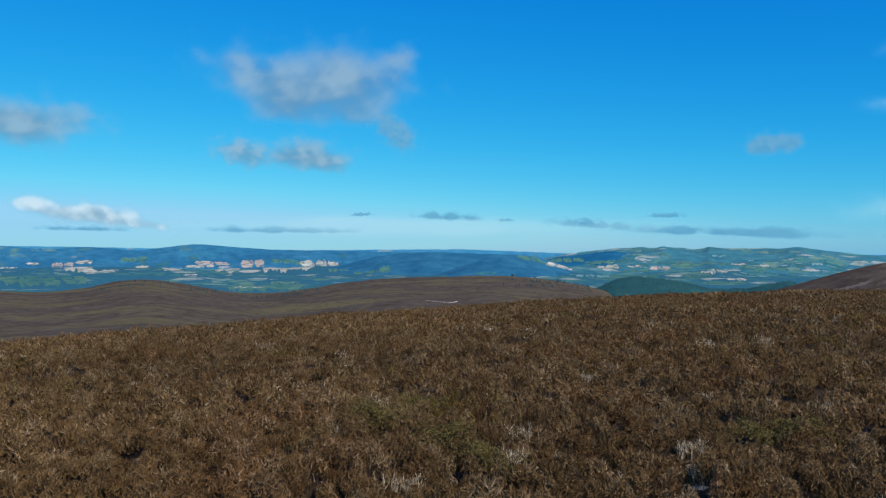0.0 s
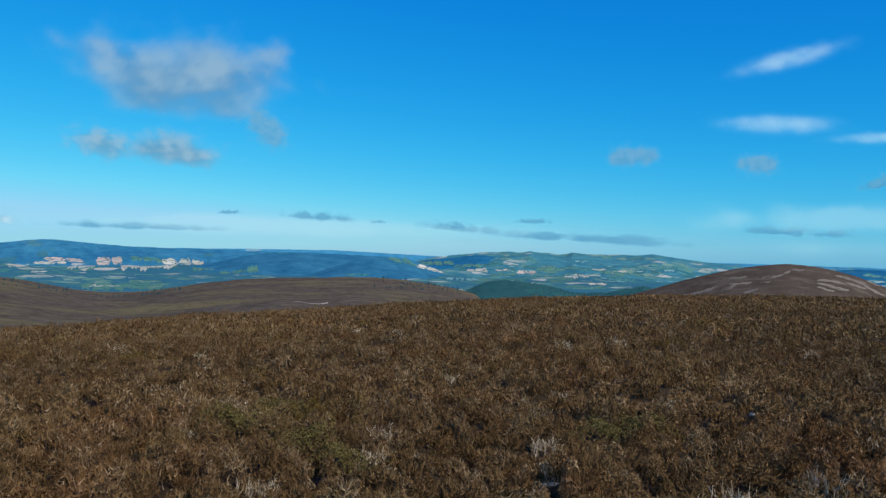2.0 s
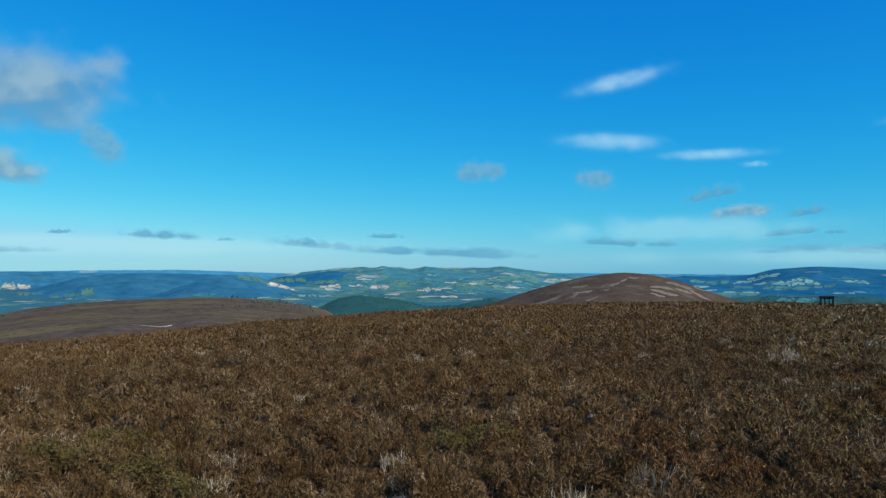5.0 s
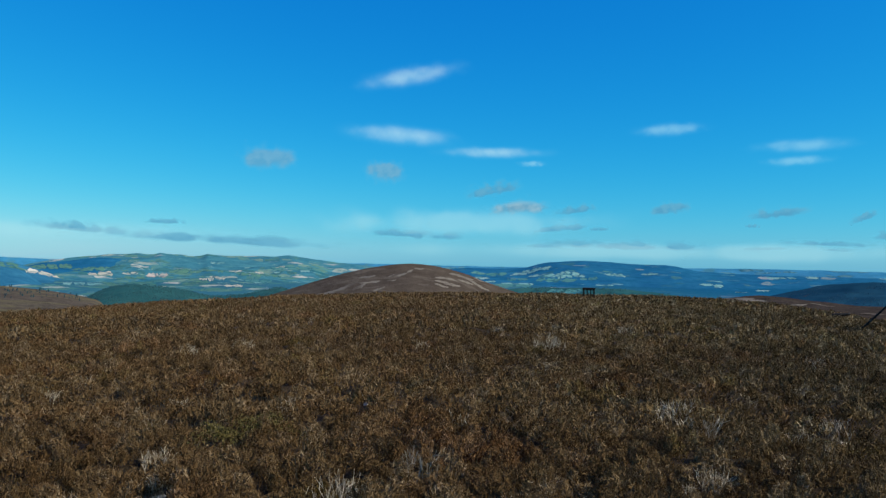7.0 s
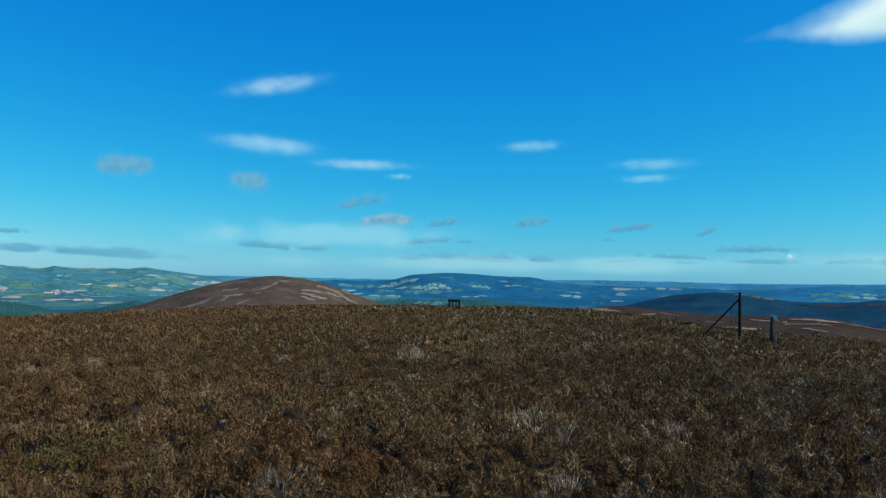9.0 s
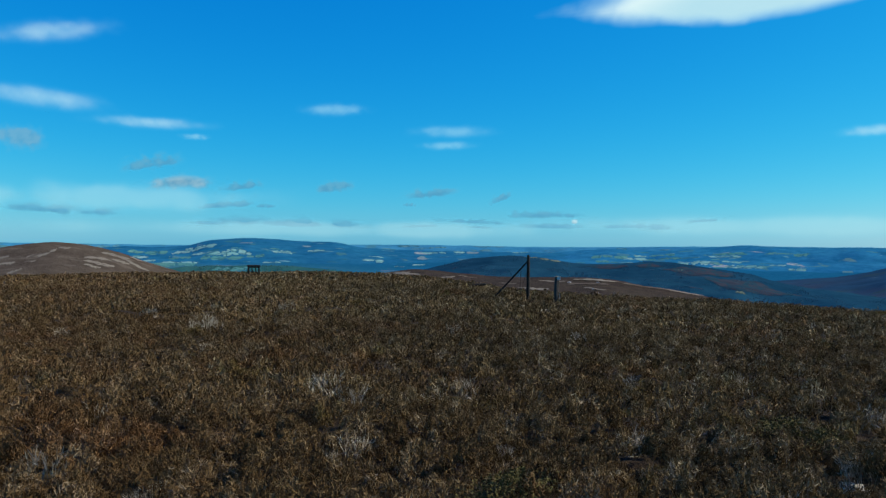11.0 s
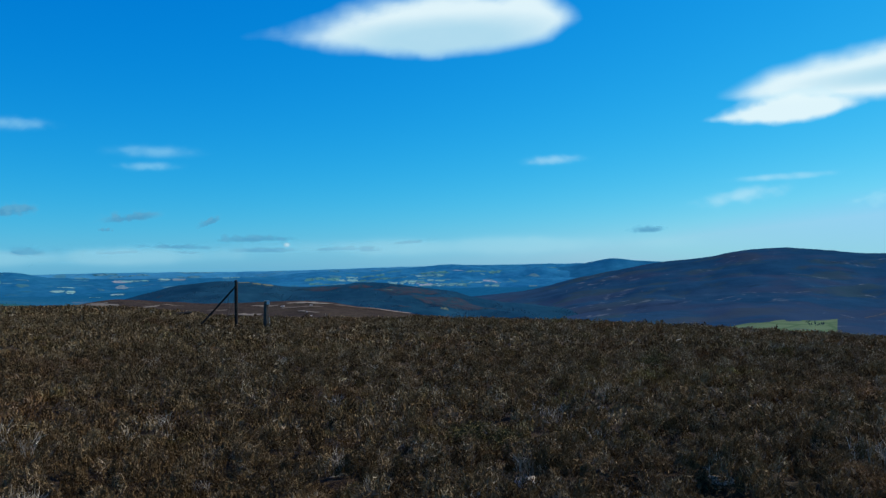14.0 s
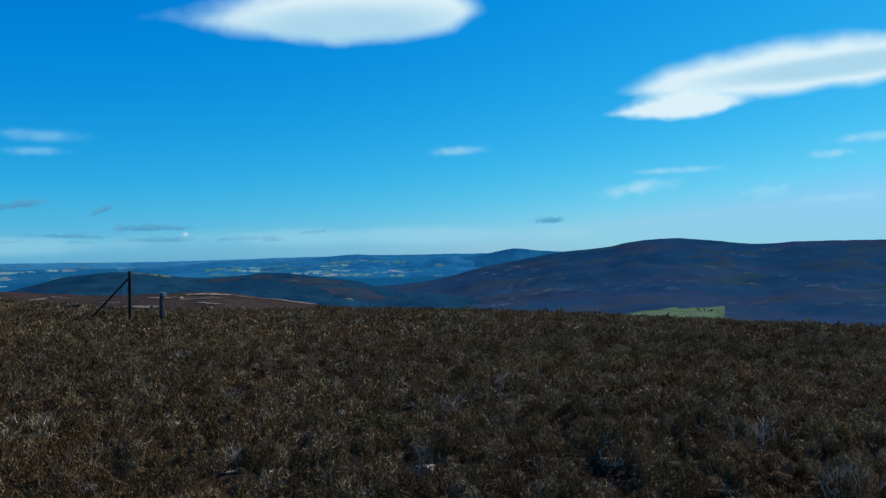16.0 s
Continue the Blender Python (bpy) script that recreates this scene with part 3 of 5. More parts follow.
left_moor = Hill("hill_15", "lower moor of brown heather and ochre grass", MOOR_NEAR, -75.0, 2.3, 130, -8.5, 820, 1100,
                 [(-75.00, -3.60), (-42.29, -2.82), (-39.71, -2.91), (-37.34, -2.70), (-35.06, -2.23), (-33.44, -2.17), (-31.59, -2.38), (-30.08, -2.68), (-28.16, -3.05), (-26.20, -3.19), (-24.21, -3.13), (-22.39, -2.89), (-20.14, -2.53), (-18.08, -2.28), (-12.49, -2.01), (-7.65, -1.94), (-5.16, -2.13), (-2.71, -2.47), (-1.09, -2.82), (2.3, -3.8)], 0.55, 0.5, 15, (60, 0.2))

# ---------------- fields on the far slopes ----------------
STUBBLE = crop_material("stubble", (0.26, 0.31, 0.25), (0.43, 0.42, 0.33), (0.60, 0.56, 0.46))
PASTURE = crop_material("pasture", (0.045, 0.150, 0.135), (0.085, 0.195, 0.145), (0.15, 0.25, 0.17))
PINK_STUBBLE = crop_material("pink_stubble", (0.28, 0.26, 0.23), (0.40, 0.345, 0.29), (0.50, 0.43, 0.36))
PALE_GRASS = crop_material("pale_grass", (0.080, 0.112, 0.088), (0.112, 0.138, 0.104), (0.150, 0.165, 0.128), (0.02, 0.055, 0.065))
# brown heath greyed towards blue, its haze put into the colour
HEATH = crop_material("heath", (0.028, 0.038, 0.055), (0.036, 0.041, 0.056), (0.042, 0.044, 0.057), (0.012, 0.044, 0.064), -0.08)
# distance haze painted in: three bluer, duller sets of crop colours
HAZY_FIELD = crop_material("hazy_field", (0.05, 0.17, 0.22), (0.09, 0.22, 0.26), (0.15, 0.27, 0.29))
HAZED_STUBBLE = crop_material("hazed_stubble", (0.09, 0.24, 0.25), (0.17, 0.33, 0.31), (0.29, 0.42, 0.38))
HAZED_PASTURE = crop_material("hazed_pasture", (0.03, 0.14, 0.16), (0.07, 0.20, 0.19), (0.13, 0.26, 0.21))
MEADOW = crop_material("meadow", (0.085, 0.128, 0.068), (0.098, 0.140, 0.076), (0.112, 0.152, 0.084), (0.06, 0.105, 0.05), 0.05)
HILL_OF = {h.ob.name: h for h in HILLS}


def on_land(az, r):
    x, y = r * np.sin(np.radians(az)), r * np.cos(np.radians(az))
    return x, y, land(x, y)


def field(where, az0, az1, v0, v1, mat, label="", whole=False):
    """A few fields side by side on a hillside (v is the share of the way up its front) or on the valley floor
    (v is the distance): uneven strips with crooked ends, kept apart by hedges and lanes."""
    g = random.Random(int(az0 * 100) + int(v1 * 997))
    verts, faces = [], []
    cuts = [0.0]
    while cuts[-1] < 1.0:
        cuts.append(cuts[-1] + min(1.0, g.uniform(0.6, 1.6) / max(az1 - az0, 0.6)))
    cuts = [0.0, 1.0] if whole else [c / cuts[-1] for c in cuts]
    lean = g.uniform(-0.10, 0.10)
    for s0, s1 in zip(cuts, cuts[1:]):
        low, high = g.uniform(0.0, 0.24), g.uniform(0.74, 1.0)
        n, end, drop = 40 if whole else 19, 0.45 if whole else g.uniform(0.06, 0.20), g.uniform(-0.15, 0.15)
        s, t = np.meshgrid(np.linspace(0, 1, n), np.linspace(0, 1, 24 if whole else 9))
        taper = np.clip(np.minimum(s, 1 - s) / end, 0, 1) ** g.uniform(0.5, 1.1)
        ragged = 0.06 * np.sin(s * g.uniform(9, 17) + g.uniform(0, 6))
        mid = (low + high) / 2 + drop * (s - 0.5)
        v = mid + (t - 0.5) * (high - low) * taper + ragged * taper
        across = s0 + (s1 - s0) * (0.03 + 0.94 * s) + lean * (t - 0.5)
        x, y, z = HILL_OF[where].at(az0 + (az1 - az0) * across, v0 + (v1 - v0) * v) if where else on_land(az0 + (az1 - az0) * across, v0 + (v1 - v0) * v)
        faces.append(grid_faces(len(s), n) + sum(len(q) for q in verts))
        verts.append(np.stack([x, y, z + 0.5], -1).reshape(-1, 3))
    ob = mesh_object("field", np.concatenate(verts), np.concatenate(faces), [mat])
    return tagged(ob, label or FIELD_LABELS[mat.name], "field", "fields in the valley", "structure")


def crofts(where, az0, az1, v0, v1, count, mats, wide=0.9):
    """Small scattered fields, told apart only as a patchwork."""
    g = random.Random(int(az0 * 31 + az1 * 7 + count))
    made = collections.defaultdict(list)
    for _ in range(count):
        az, v = g.uniform(az0, az1), v0 + (v1 - v0) * g.random()
        w, h = wide * g.uniform(0.3, 0.9), (v1 - v0) * g.uniform(0.012, 0.032)
        s, t = np.meshgrid(np.linspace(-1, 1, 5), np.linspace(-1, 1, 3))
        a, u = az + w / 2 * (s + 0.15 * t * g.uniform(-1, 1)), v + h * t * (1 - 0.55 * np.abs(s) ** 3) + h * 0.5 * g.uniform(-1, 1) * s
        x, y, z = HILL_OF[where].at(a, u) if where else on_land(a, u)
        made[g.choice(mats)].append(np.stack([x, y, z + 0.5], -1).reshape(-1, 3))
    for mat, verts in made.items():
        faces = np.concatenate([grid_faces(3, 5) + 15 * i for i in range(len(verts))])
        tagged(mesh_object("field", np.concatenate(verts), faces, [mat]), "patchwork of small " + FIELD_LABELS[mat.name], "field", "fields in the valley", "structure")


FIELD_LABELS = {"stubble": "pale stubble fields among dark woods", "pink_stubble": "pinkish ploughed and stubble fields among dark woods", "pasture": "green pasture fields among dark woods",
                "hazed_stubble": "hazy pale fields among blue woods", "hazed_pasture": "hazy green fields among blue woods", "pale_grass": "pale yellowish grass clearing on a wooded hill",
                "hazy_field": "hazy blue-green fields far off among woods", "heath": "brown heathery clearing in a dark plantation"}
field("hill_2", -40.86, -40.04, 0.218, 0.362, STUBBLE)
field("hill_2", -39.38, -38.00, 0.033, 0.430, PINK_STUBBLE)
field("", -38.71, -36.83, 2889, 3312, STUBBLE)
field("hill_2", -37.95, -36.83, 0.199, 0.388, STUBBLE)
field("", -37.26, -35.28, 2824, 3050, STUBBLE)
field("hill_2", -35.16, -33.41, 0.258, 0.630, PASTURE)
field("hill_2", -34.21, -33.26, 0.000, 0.199, STUBBLE)
field("", -32.52, -31.22, 2908, 3231, STUBBLE)
field("hill_2", -30.94, -28.94, 0.000, 0.163, STUBBLE)
field("hill_2", -30.28, -27.93, 0.140, 0.329, PINK_STUBBLE)
field("", -28.94, -27.15, 2852, 3428, STUBBLE)
field("hill_2", -27.19, -25.49, 0.000, 0.408, PINK_STUBBLE)
field("", -25.51, -22.15, 2801, 3411, STUBBLE)
field("hill_2", -23.01, -20.11, 0.000, 0.457, STUBBLE)
field("", -20.97, -19.08, 2768, 3132, PASTURE)
field("hill_7", -19.12, -16.38, 0.316, 0.516, PASTURE)
field("", -42.29, -37.34, 2080, 2533, PASTURE)
field("", -41.98, -40.04, 2427, 2644, PASTURE)
field("hill_2", -42.30, -41.34, 0.006, 0.098, STUBBLE)
field("", -31.03, -30.08, 2692, 2764, STUBBLE)
field("hill_2", -25.02, -22.60, 0.151, 0.409, PASTURE)

field("", -27.96, -22.80, 1644, 2114, PASTURE)
field("", -27.57, -25.41, 1770, 1977, STUBBLE)
field("", -25.01, -23.00, 2076, 2164, PASTURE)

field("hill_7", -4.93, -2.31, 0.768, 1.000, STUBBLE)
field("hill_3", -1.22, 0.35, 0.220, 0.373, STUBBLE)
field("hill_3", 0.89, 1.91, 0.260, 0.330, STUBBLE)
field("hill_3", 2.46, 3.88, 0.158, 0.336, PINK_STUBBLE)
field("", 5.85, 7.72, 2741, 3065, STUBBLE)
field("", 7.68, 8.95, 2392, 2592, STUBBLE)
field("hill_3", 9.74, 10.40, 0.303, 0.404, STUBBLE)
field("hill_3", 6.66, 8.54, 0.159, 0.221, STUBBLE)
field("", -0.27, 3.09, 2496, 3035, PASTURE)
field("", 6.05, 8.95, 2273, 2368, PASTURE)
field("hill_3", 11.14, 11.91, 0.472, 0.536, STUBBLE)
field("hill_3", 7.89, 8.95, 0.288, 0.456, STUBBLE)
field("hill_16", -4.75, -2.16, 0.183, 0.876, PASTURE)
field("hill_16", -2.16, 0.12, 0.061, 0.357, PASTURE)
field("hill_3", 4.04, 7.89, 0.304, 0.500, PASTURE)
field("hill_3", 8.50, 11.60, 0.205, 0.332, PASTURE)
field("hill_3", 10.77, 14.73, 0.389, 0.542, HAZED_PASTURE)
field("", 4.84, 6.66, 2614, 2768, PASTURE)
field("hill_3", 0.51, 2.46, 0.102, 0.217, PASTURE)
field("", 9.12, 10.98, 2801, 2937, HAZED_PASTURE)
field("hill_8", -10.16, -8.43, 0.432, 0.504, HAZED_PASTURE)
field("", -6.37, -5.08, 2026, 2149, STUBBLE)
field("", -4.02, -2.88, 1944, 2013, HAZED_STUBBLE)
field("", -3.84, -2.73, 2341, 2609, HAZED_PASTURE)
field("", -2.73, -0.27, 2513, 2814, HAZED_STUBBLE)
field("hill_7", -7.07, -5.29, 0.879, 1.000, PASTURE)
field("hill_3", 12.95, 14.52, 0.357, 0.472, HAZED_STUBBLE)
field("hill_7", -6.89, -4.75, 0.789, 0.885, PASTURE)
field("hill_3", 13.06, 15.15, 0.136, 0.215, HAZED_PASTURE)
field("hill_3", 3.45, 5.05, 0.506, 0.585, HAZED_PASTURE)
field("hill_3", 6.66, 7.72, 0.688, 0.746, HAZED_STUBBLE)

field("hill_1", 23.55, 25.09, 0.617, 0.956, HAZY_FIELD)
field("hill_4", 25.70, 26.96, 0.407, 0.528, HAZED_STUBBLE)
field("hill_4", 26.42, 27.37, 0.199, 0.308, HAZED_STUBBLE)
field("", 27.33, 30.17, 2706, 3096, HAZED_PASTURE)
field("hill_4", 27.63, 30.17, 0.109, 0.201, HAZED_STUBBLE)
field("hill_4", 28.43, 31.35, 0.638, 0.833, HAZED_STUBBLE)
field("hill_4", 29.73, 33.82, 0.386, 0.503, HAZED_STUBBLE)
field("hill_4", 30.33, 33.29, 0.211, 0.372, HAZED_PASTURE)
field("hill_4", 32.09, 33.48, 0.468, 0.534, HAZED_STUBBLE)
field("hill_4", 35.24, 36.68, 0.443, 0.617, HAZED_STUBBLE)
field("hill_4", 34.58, 35.94, 0.113, 0.171, HAZED_STUBBLE)
field("hill_4", 37.74, 39.04, 0.552, 0.658, HAZED_STUBBLE)
field("hill_4", 41.72, 43.36, 0.205, 0.342, HAZED_STUBBLE)
field("hill_4", 42.15, 43.36, 0.420, 0.507, HAZED_STUBBLE)
field("", 44.08, 45.01, 2627, 2875, HAZED_STUBBLE)
field("", 45.43, 46.38, 2875, 2957, HAZED_STUBBLE)
field("hill_10", 31.11, 33.67, 0.801, 1.000, HAZED_PASTURE)
field("hill_4", 25.50, 28.13, 0.655, 0.826, HAZED_PASTURE)
field("hill_4", 28.13, 29.73, 0.282, 0.416, HAZED_PASTURE)
field("hill_4", 33.44, 34.77, 0.304, 0.410, HAZED_PASTURE)

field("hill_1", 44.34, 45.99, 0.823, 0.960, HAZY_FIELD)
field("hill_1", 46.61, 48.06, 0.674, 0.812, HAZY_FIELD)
field("hill_4", 46.09, 47.95, 0.827, 0.934, HAZED_STUBBLE)
field("hill_4", 48.47, 49.35, 0.903, 0.995, HAZED_STUBBLE)
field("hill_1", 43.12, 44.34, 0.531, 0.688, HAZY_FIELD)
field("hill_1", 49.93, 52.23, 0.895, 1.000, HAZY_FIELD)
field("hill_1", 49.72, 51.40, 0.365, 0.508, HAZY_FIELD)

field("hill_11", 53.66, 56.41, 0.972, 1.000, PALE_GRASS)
field("hill_5", 58.56, 61.17, 0.509, 0.675, HAZED_PASTURE)
field("hill_5", 58.87, 60.56, 0.298, 0.448, HAZED_PASTURE)
field("hill_5", 61.54, 62.60, 0.593, 0.755, HAZED_STUBBLE)
field("hill_5", 60.72, 62.56, 0.514, 0.595, HAZED_STUBBLE)
field("hill_5", 62.56, 64.78, 0.450, 0.579, HAZED_PASTURE)
field("hill_5", 64.38, 66.81, 0.178, 0.422, HAZED_STUBBLE)
field("hill_5", 62.76, 64.42, 0.595, 0.755, HAZED_PASTURE)
field("hill_5", 66.97, 69.15, 0.572, 0.701, HAZED_PASTURE)
field("hill_5", 66.57, 68.72, 0.503, 0.578, HAZED_STUBBLE)
field("hill_5", 67.55, 68.92, 0.270, 0.373, HAZED_STUBBLE)
field("hill_5", 67.75, 70.30, 0.098, 0.216, HAZED_STUBBLE)
field("hill_5", 70.45, 73.11, 0.585, 0.772, HAZED_PASTURE)
field("hill_5", 70.64, 71.70, 0.200, 0.257, HAZED_STUBBLE)
field("hill_5", 71.77, 72.92, 0.070, 0.139, HAZED_STUBBLE)
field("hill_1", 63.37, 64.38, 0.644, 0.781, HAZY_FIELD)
field("hill_4", 52.82, 54.07, 0.943, 1.000, HAZED_STUBBLE)
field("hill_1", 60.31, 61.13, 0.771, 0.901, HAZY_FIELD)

# felled and heathery clearings on the plantation hill
field("hill_11", 66.17, 72.88, 0.669, 0.958, HEATH, whole=True)
field("hill_11", 63.57, 68.53, 0.833, 1.000, HEATH, whole=True)
field("hill_11", 61.54, 63.57, 0.892, 0.983, HEATH, whole=True)
field("hill_11", 57.83, 61.54, 0.898, 0.997, HEATH, whole=True)
field("hill_11", 64.28, 65.02, 0.879, 0.921, PALE_GRASS)
field("hill_11", 68.43, 69.14, 0.608, 0.693, PALE_GRASS)


crofts("hill_3", -1.0, 14.0, 0.08, 0.62, 60, [PASTURE, HAZED_PASTURE, HAZED_PASTURE, HAZED_STUBBLE])
crofts("", -0.5, 10.5, 2250, 3000, 40, [PASTURE, HAZED_PASTURE, HAZED_STUBBLE])
crofts("hill_2", -41.0, -20.0, 0.0, 0.40, 30, [PASTURE, HAZED_PASTURE, HAZED_PASTURE], 1.2)
crofts("", -41.0, -20.0, 2700, 3200, 24, [PASTURE, HAZED_PASTURE, HAZED_STUBBLE], 1.2)
crofts("hill_4", 25.0, 37.0, 0.1, 0.75, 26, [HAZED_PASTURE, HAZY_FIELD])
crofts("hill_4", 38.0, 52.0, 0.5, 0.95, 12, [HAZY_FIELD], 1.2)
crofts("hill_5", 57.5, 73.5, 0.1, 0.75, 26, [HAZED_PASTURE, HAZY_FIELD])
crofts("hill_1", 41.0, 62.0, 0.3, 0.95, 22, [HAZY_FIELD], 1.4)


# the bright pasture at the foot of the great hill, with a few bushes


def meadow():
    """A wedge of pasture: a point at one end, a straight wall line at the other."""
    s, t = np.meshgrid(np.linspace(0, 1, 30), np.linspace(0, 1, 8))
    top = 0.150 + 0.056 * s + 0.003 * np.sin(14 * s)
    x, y, z = great.at(89.0 + 6.65 * s + 0.02 * np.sin(40 * t), 0.04 + (top - 0.04) * t)
    ob = mesh_object("field", np.stack([x, y, z + 0.6], -1).reshape(-1, 3), grid_faces(8, 30), [MEADOW])
    tagged(ob, "bright green pasture at the foot of the moor", "field", "fields in the valley", "structure")


meadow()


def strip(where, az0, az1, v0, v1, width, mat, label, name="footpath"):
    """A worn path across a hillside."""
    t = np.linspace(0, 1, 40)
    az, v = az0 + (az1 - az0) * t, v0 + (v1 - v0) * t + 0.004 * np.sin(7 * t)
    h = HILL_OF[where]
    w = width * (0.25 + 0.75 * np.sin(np.pi * t) ** 0.5 * (1 + 0.3 * np.sin(23 * t + az0))) if name == "burnt_strip" else width
    a, b = np.stack(h.at(az, v - w), -1), np.stack(h.at(az, v + w), -1)
    verts = np.concatenate([a, b]) + (0, 0, 0.35)
    return tagged(mesh_object(name, verts, grid_faces(2, 40), [mat]), label, "path", kind="structure")


EARTH = plain_material("pale_gravel", (0.46, 0.40, 0.33), 0.9, vary=0.2, scale=0.3)
strip("hill_15", -13.9, -11.4, 0.540, 0.537, 0.0014, EARTH, "pale gravel track over the lower moor")
strip("hill_12", 95.8, 103.0, 0.225, 0.40, 0.0016, moor_material("worn_turf", (0.060, 0.062, 0.070), (0.07, 0.07, 0.075), (0.09, 0.09, 0.09), 0.0), "narrow worn path slanting up the great moor")

BURNT = crop_material("burnt_heather", (0.12, 0.101, 0.082), (0.172, 0.146, 0.118), (0.235, 0.203, 0.165), (0.075, 0.058, 0.046), -0.04)
BARE = "pale strip of burnt heather on the brown moor"
for az0, az1, v0, v1, width in (
    (42.13, 46.02, 0.985, 0.863, 0.054),
    (43.84, 45.34, 0.963, 0.927, 0.021),
    (47.58, 48.64, 0.827, 0.894, 0.027),
    (53.22, 55.52, 0.679, 0.676, 0.031),
    (56.89, 59.87, 0.793, 0.841, 0.031),
    (57.29, 60.68, 0.921, 0.943, 0.034),
    (60.68, 63.53, 0.929, 0.989, 0.033),
    (63.12, 66.41, 0.976, 0.985, 0.038),
    (54.76, 56.70, 0.895, 0.880, 0.019),
    (51.73, 53.23, 0.798, 0.817, 0.019),
    (58.07, 59.66, 0.694, 0.664, 0.019),
    (48.82, 50.26, 0.919, 0.905, 0.014),
):
    strip("hill_14", az0, az1, v0, v1, 0.62 * width, BURNT, BARE, "burnt_strip")
for az0, az1, v0, v1, width in (
    (22.82, 25.40, 0.861, 0.901, 0.013),
    (22.82, 24.72, 0.826, 0.823, 0.013),
    (22.82, 23.86, 0.787, 0.783, 0.011),
    (23.90, 25.70, 0.944, 0.955, 0.012),
    (25.09, 26.92, 0.941, 0.888, 0.014),
    (24.47, 25.70, 0.894, 0.895, 0.010),
    (16.74, 17.72, 0.771, 0.814, 0.017),
    (18.28, 19.18, 0.704, 0.745, 0.018),
    (18.03, 18.77, 0.825, 0.826, 0.012),
    (19.39, 20.75, 0.861, 0.887, 0.013),
    (20.75, 21.21, 0.894, 0.932, 0.011),
    (21.27, 22.04, 0.939, 0.951, 0.009),
    (19.29, 20.02, 0.817, 0.826, 0.008),
    (15.94, 17.20, 0.798, 0.863, 0.016),
    (15.00, 16.78, 0.785, 0.839, 0.015),
    (14.06, 15.31, 0.802, 0.808, 0.014),
    (17.20, 18.45, 0.897, 0.892, 0.010),
    (16.88, 18.03, 0.847, 0.825, 0.012),
    (25.70, 26.52, 0.985, 0.985, 0.007),
):
    strip("hill_13", az0, az1, v0, v1, width, BURNT, "pale strip of burnt heather on the rounded hill", "burnt_strip")

# ---------------- far trees ----------------


def woodland(name, label, spots, low, high, mat):
    """Many small conifers in one mesh: uneven stacked skirts of branches on a stem."""
    g = np.random.default_rng(len(spots) + 3)
    verts, faces = [], []
    sides, tiers = 5, 3
    ang = np.arange(sides) * 2 * np.pi / sides
    for x, y, z in spots:
        h = g.uniform(low, high)
        w = h * g.uniform(0.22, 0.34)
        for k in range(tiers):
            base, top = h * (0.10 + 0.27 * k), h * min(1.0, 0.52 + 0.27 * k)
            rad = w * (1 - 0.27 * k) * g.uniform(0.75, 1.2, sides)
            turn = g.uniform(0, 6.28)
            i = len(verts)
            for a, q in zip(ang + turn, rad):
                verts.append((x + q * math.cos(a), y + q * math.sin(a), z + base + g.uniform(-0.05, 0.05) * h))
            verts.append((x + g.uniform(-0.04, 0.04) * h, y, z + top))
            faces += [(i + s, i + (s + 1) % sides, i + sides) for s in range(sides)]
    ob = mesh_object(name, verts, faces, [mat], smooth=False)
    return tagged(ob, label, "trees", kind="stuff")


def scatter(hill, n, az0, az1, u0, u1, seed, keep=0.0):
    g = np.random.default_rng(seed)
    az, u = g.uniform(az0, az1, n), g.uniform(u0, u1, n)
    x, y, z = hill.at(az, u)
    ok = rough(x, y, hill.r1 * 0.09, 2) > keep
    return np.stack([x, y, z], -1)[ok]


woodland("pine_wood", "dark green pine plantation on a low hill", scatter(wood_hill, 9000, -6, 13.5, 0.25, 1.04, 21, -1.5), 1.8, 3.0, FAR_PINE)
woodland("pine_wood", "pine wood on a grassy spur", scatter(wood_spur, 3500, 25, 45, 0.3, 1.03, 22, 0.1), 1.8, 3.0, FAR_PINE)
woodland("pine_wood", "dark plantation on a rolling hill", scatter(planted, 20000, 44, 82, 0.06, 1.0, 23, 0.25), 1.2, 2.2, HAZED_PINE)
woodland("pine_trees", "scattered small pines along the moor's edge", scatter(left_moor, 300, -37, -21, 0.86, 1.0, 24, 0.0), 1.2, 2.8, PINE)
woodland("pine_trees", "scattered small pines on the brown moor", scatter(left_moor, 160, -8, 0, 0.8, 1.05, 25, -0.2), 1.5, 3.2, PINE)
woodland("bushes", "dark bushes in the green pasture", scatter(great, 26, 93.7, 94.9, 0.150, 0.176, 26, -2), 1.5, 3.0, PINE)

# ---------------- heather ----------------
HOLLOWS = [(3.06, 5.09, 0.35), (0.57, 9.36, 0.5), (2.40, 6.20, 0.3), (8.63, 2.28, 0.4), (7.59, -0.76, 0.5), (6.94, 6.26, 0.4), (-3.38, 7.12, 0.4), (11.68, 5.44, 0.5), (5.23, 4.87, 0.3)]


def heather_height(x, y):
    h = 0.235 * (1 + 0.15 * rough(x, y, 0.55) + 0.10 * rough(y, x, 2.6, 2))
    for cx, cy, cr in HOLLOWS:
        h = h * (1 - 0.3 * np.exp(-((x - cx) ** 2 + (y - cy) ** 2) / cr**2))
    return np.clip(h, 0.12, 0.5)


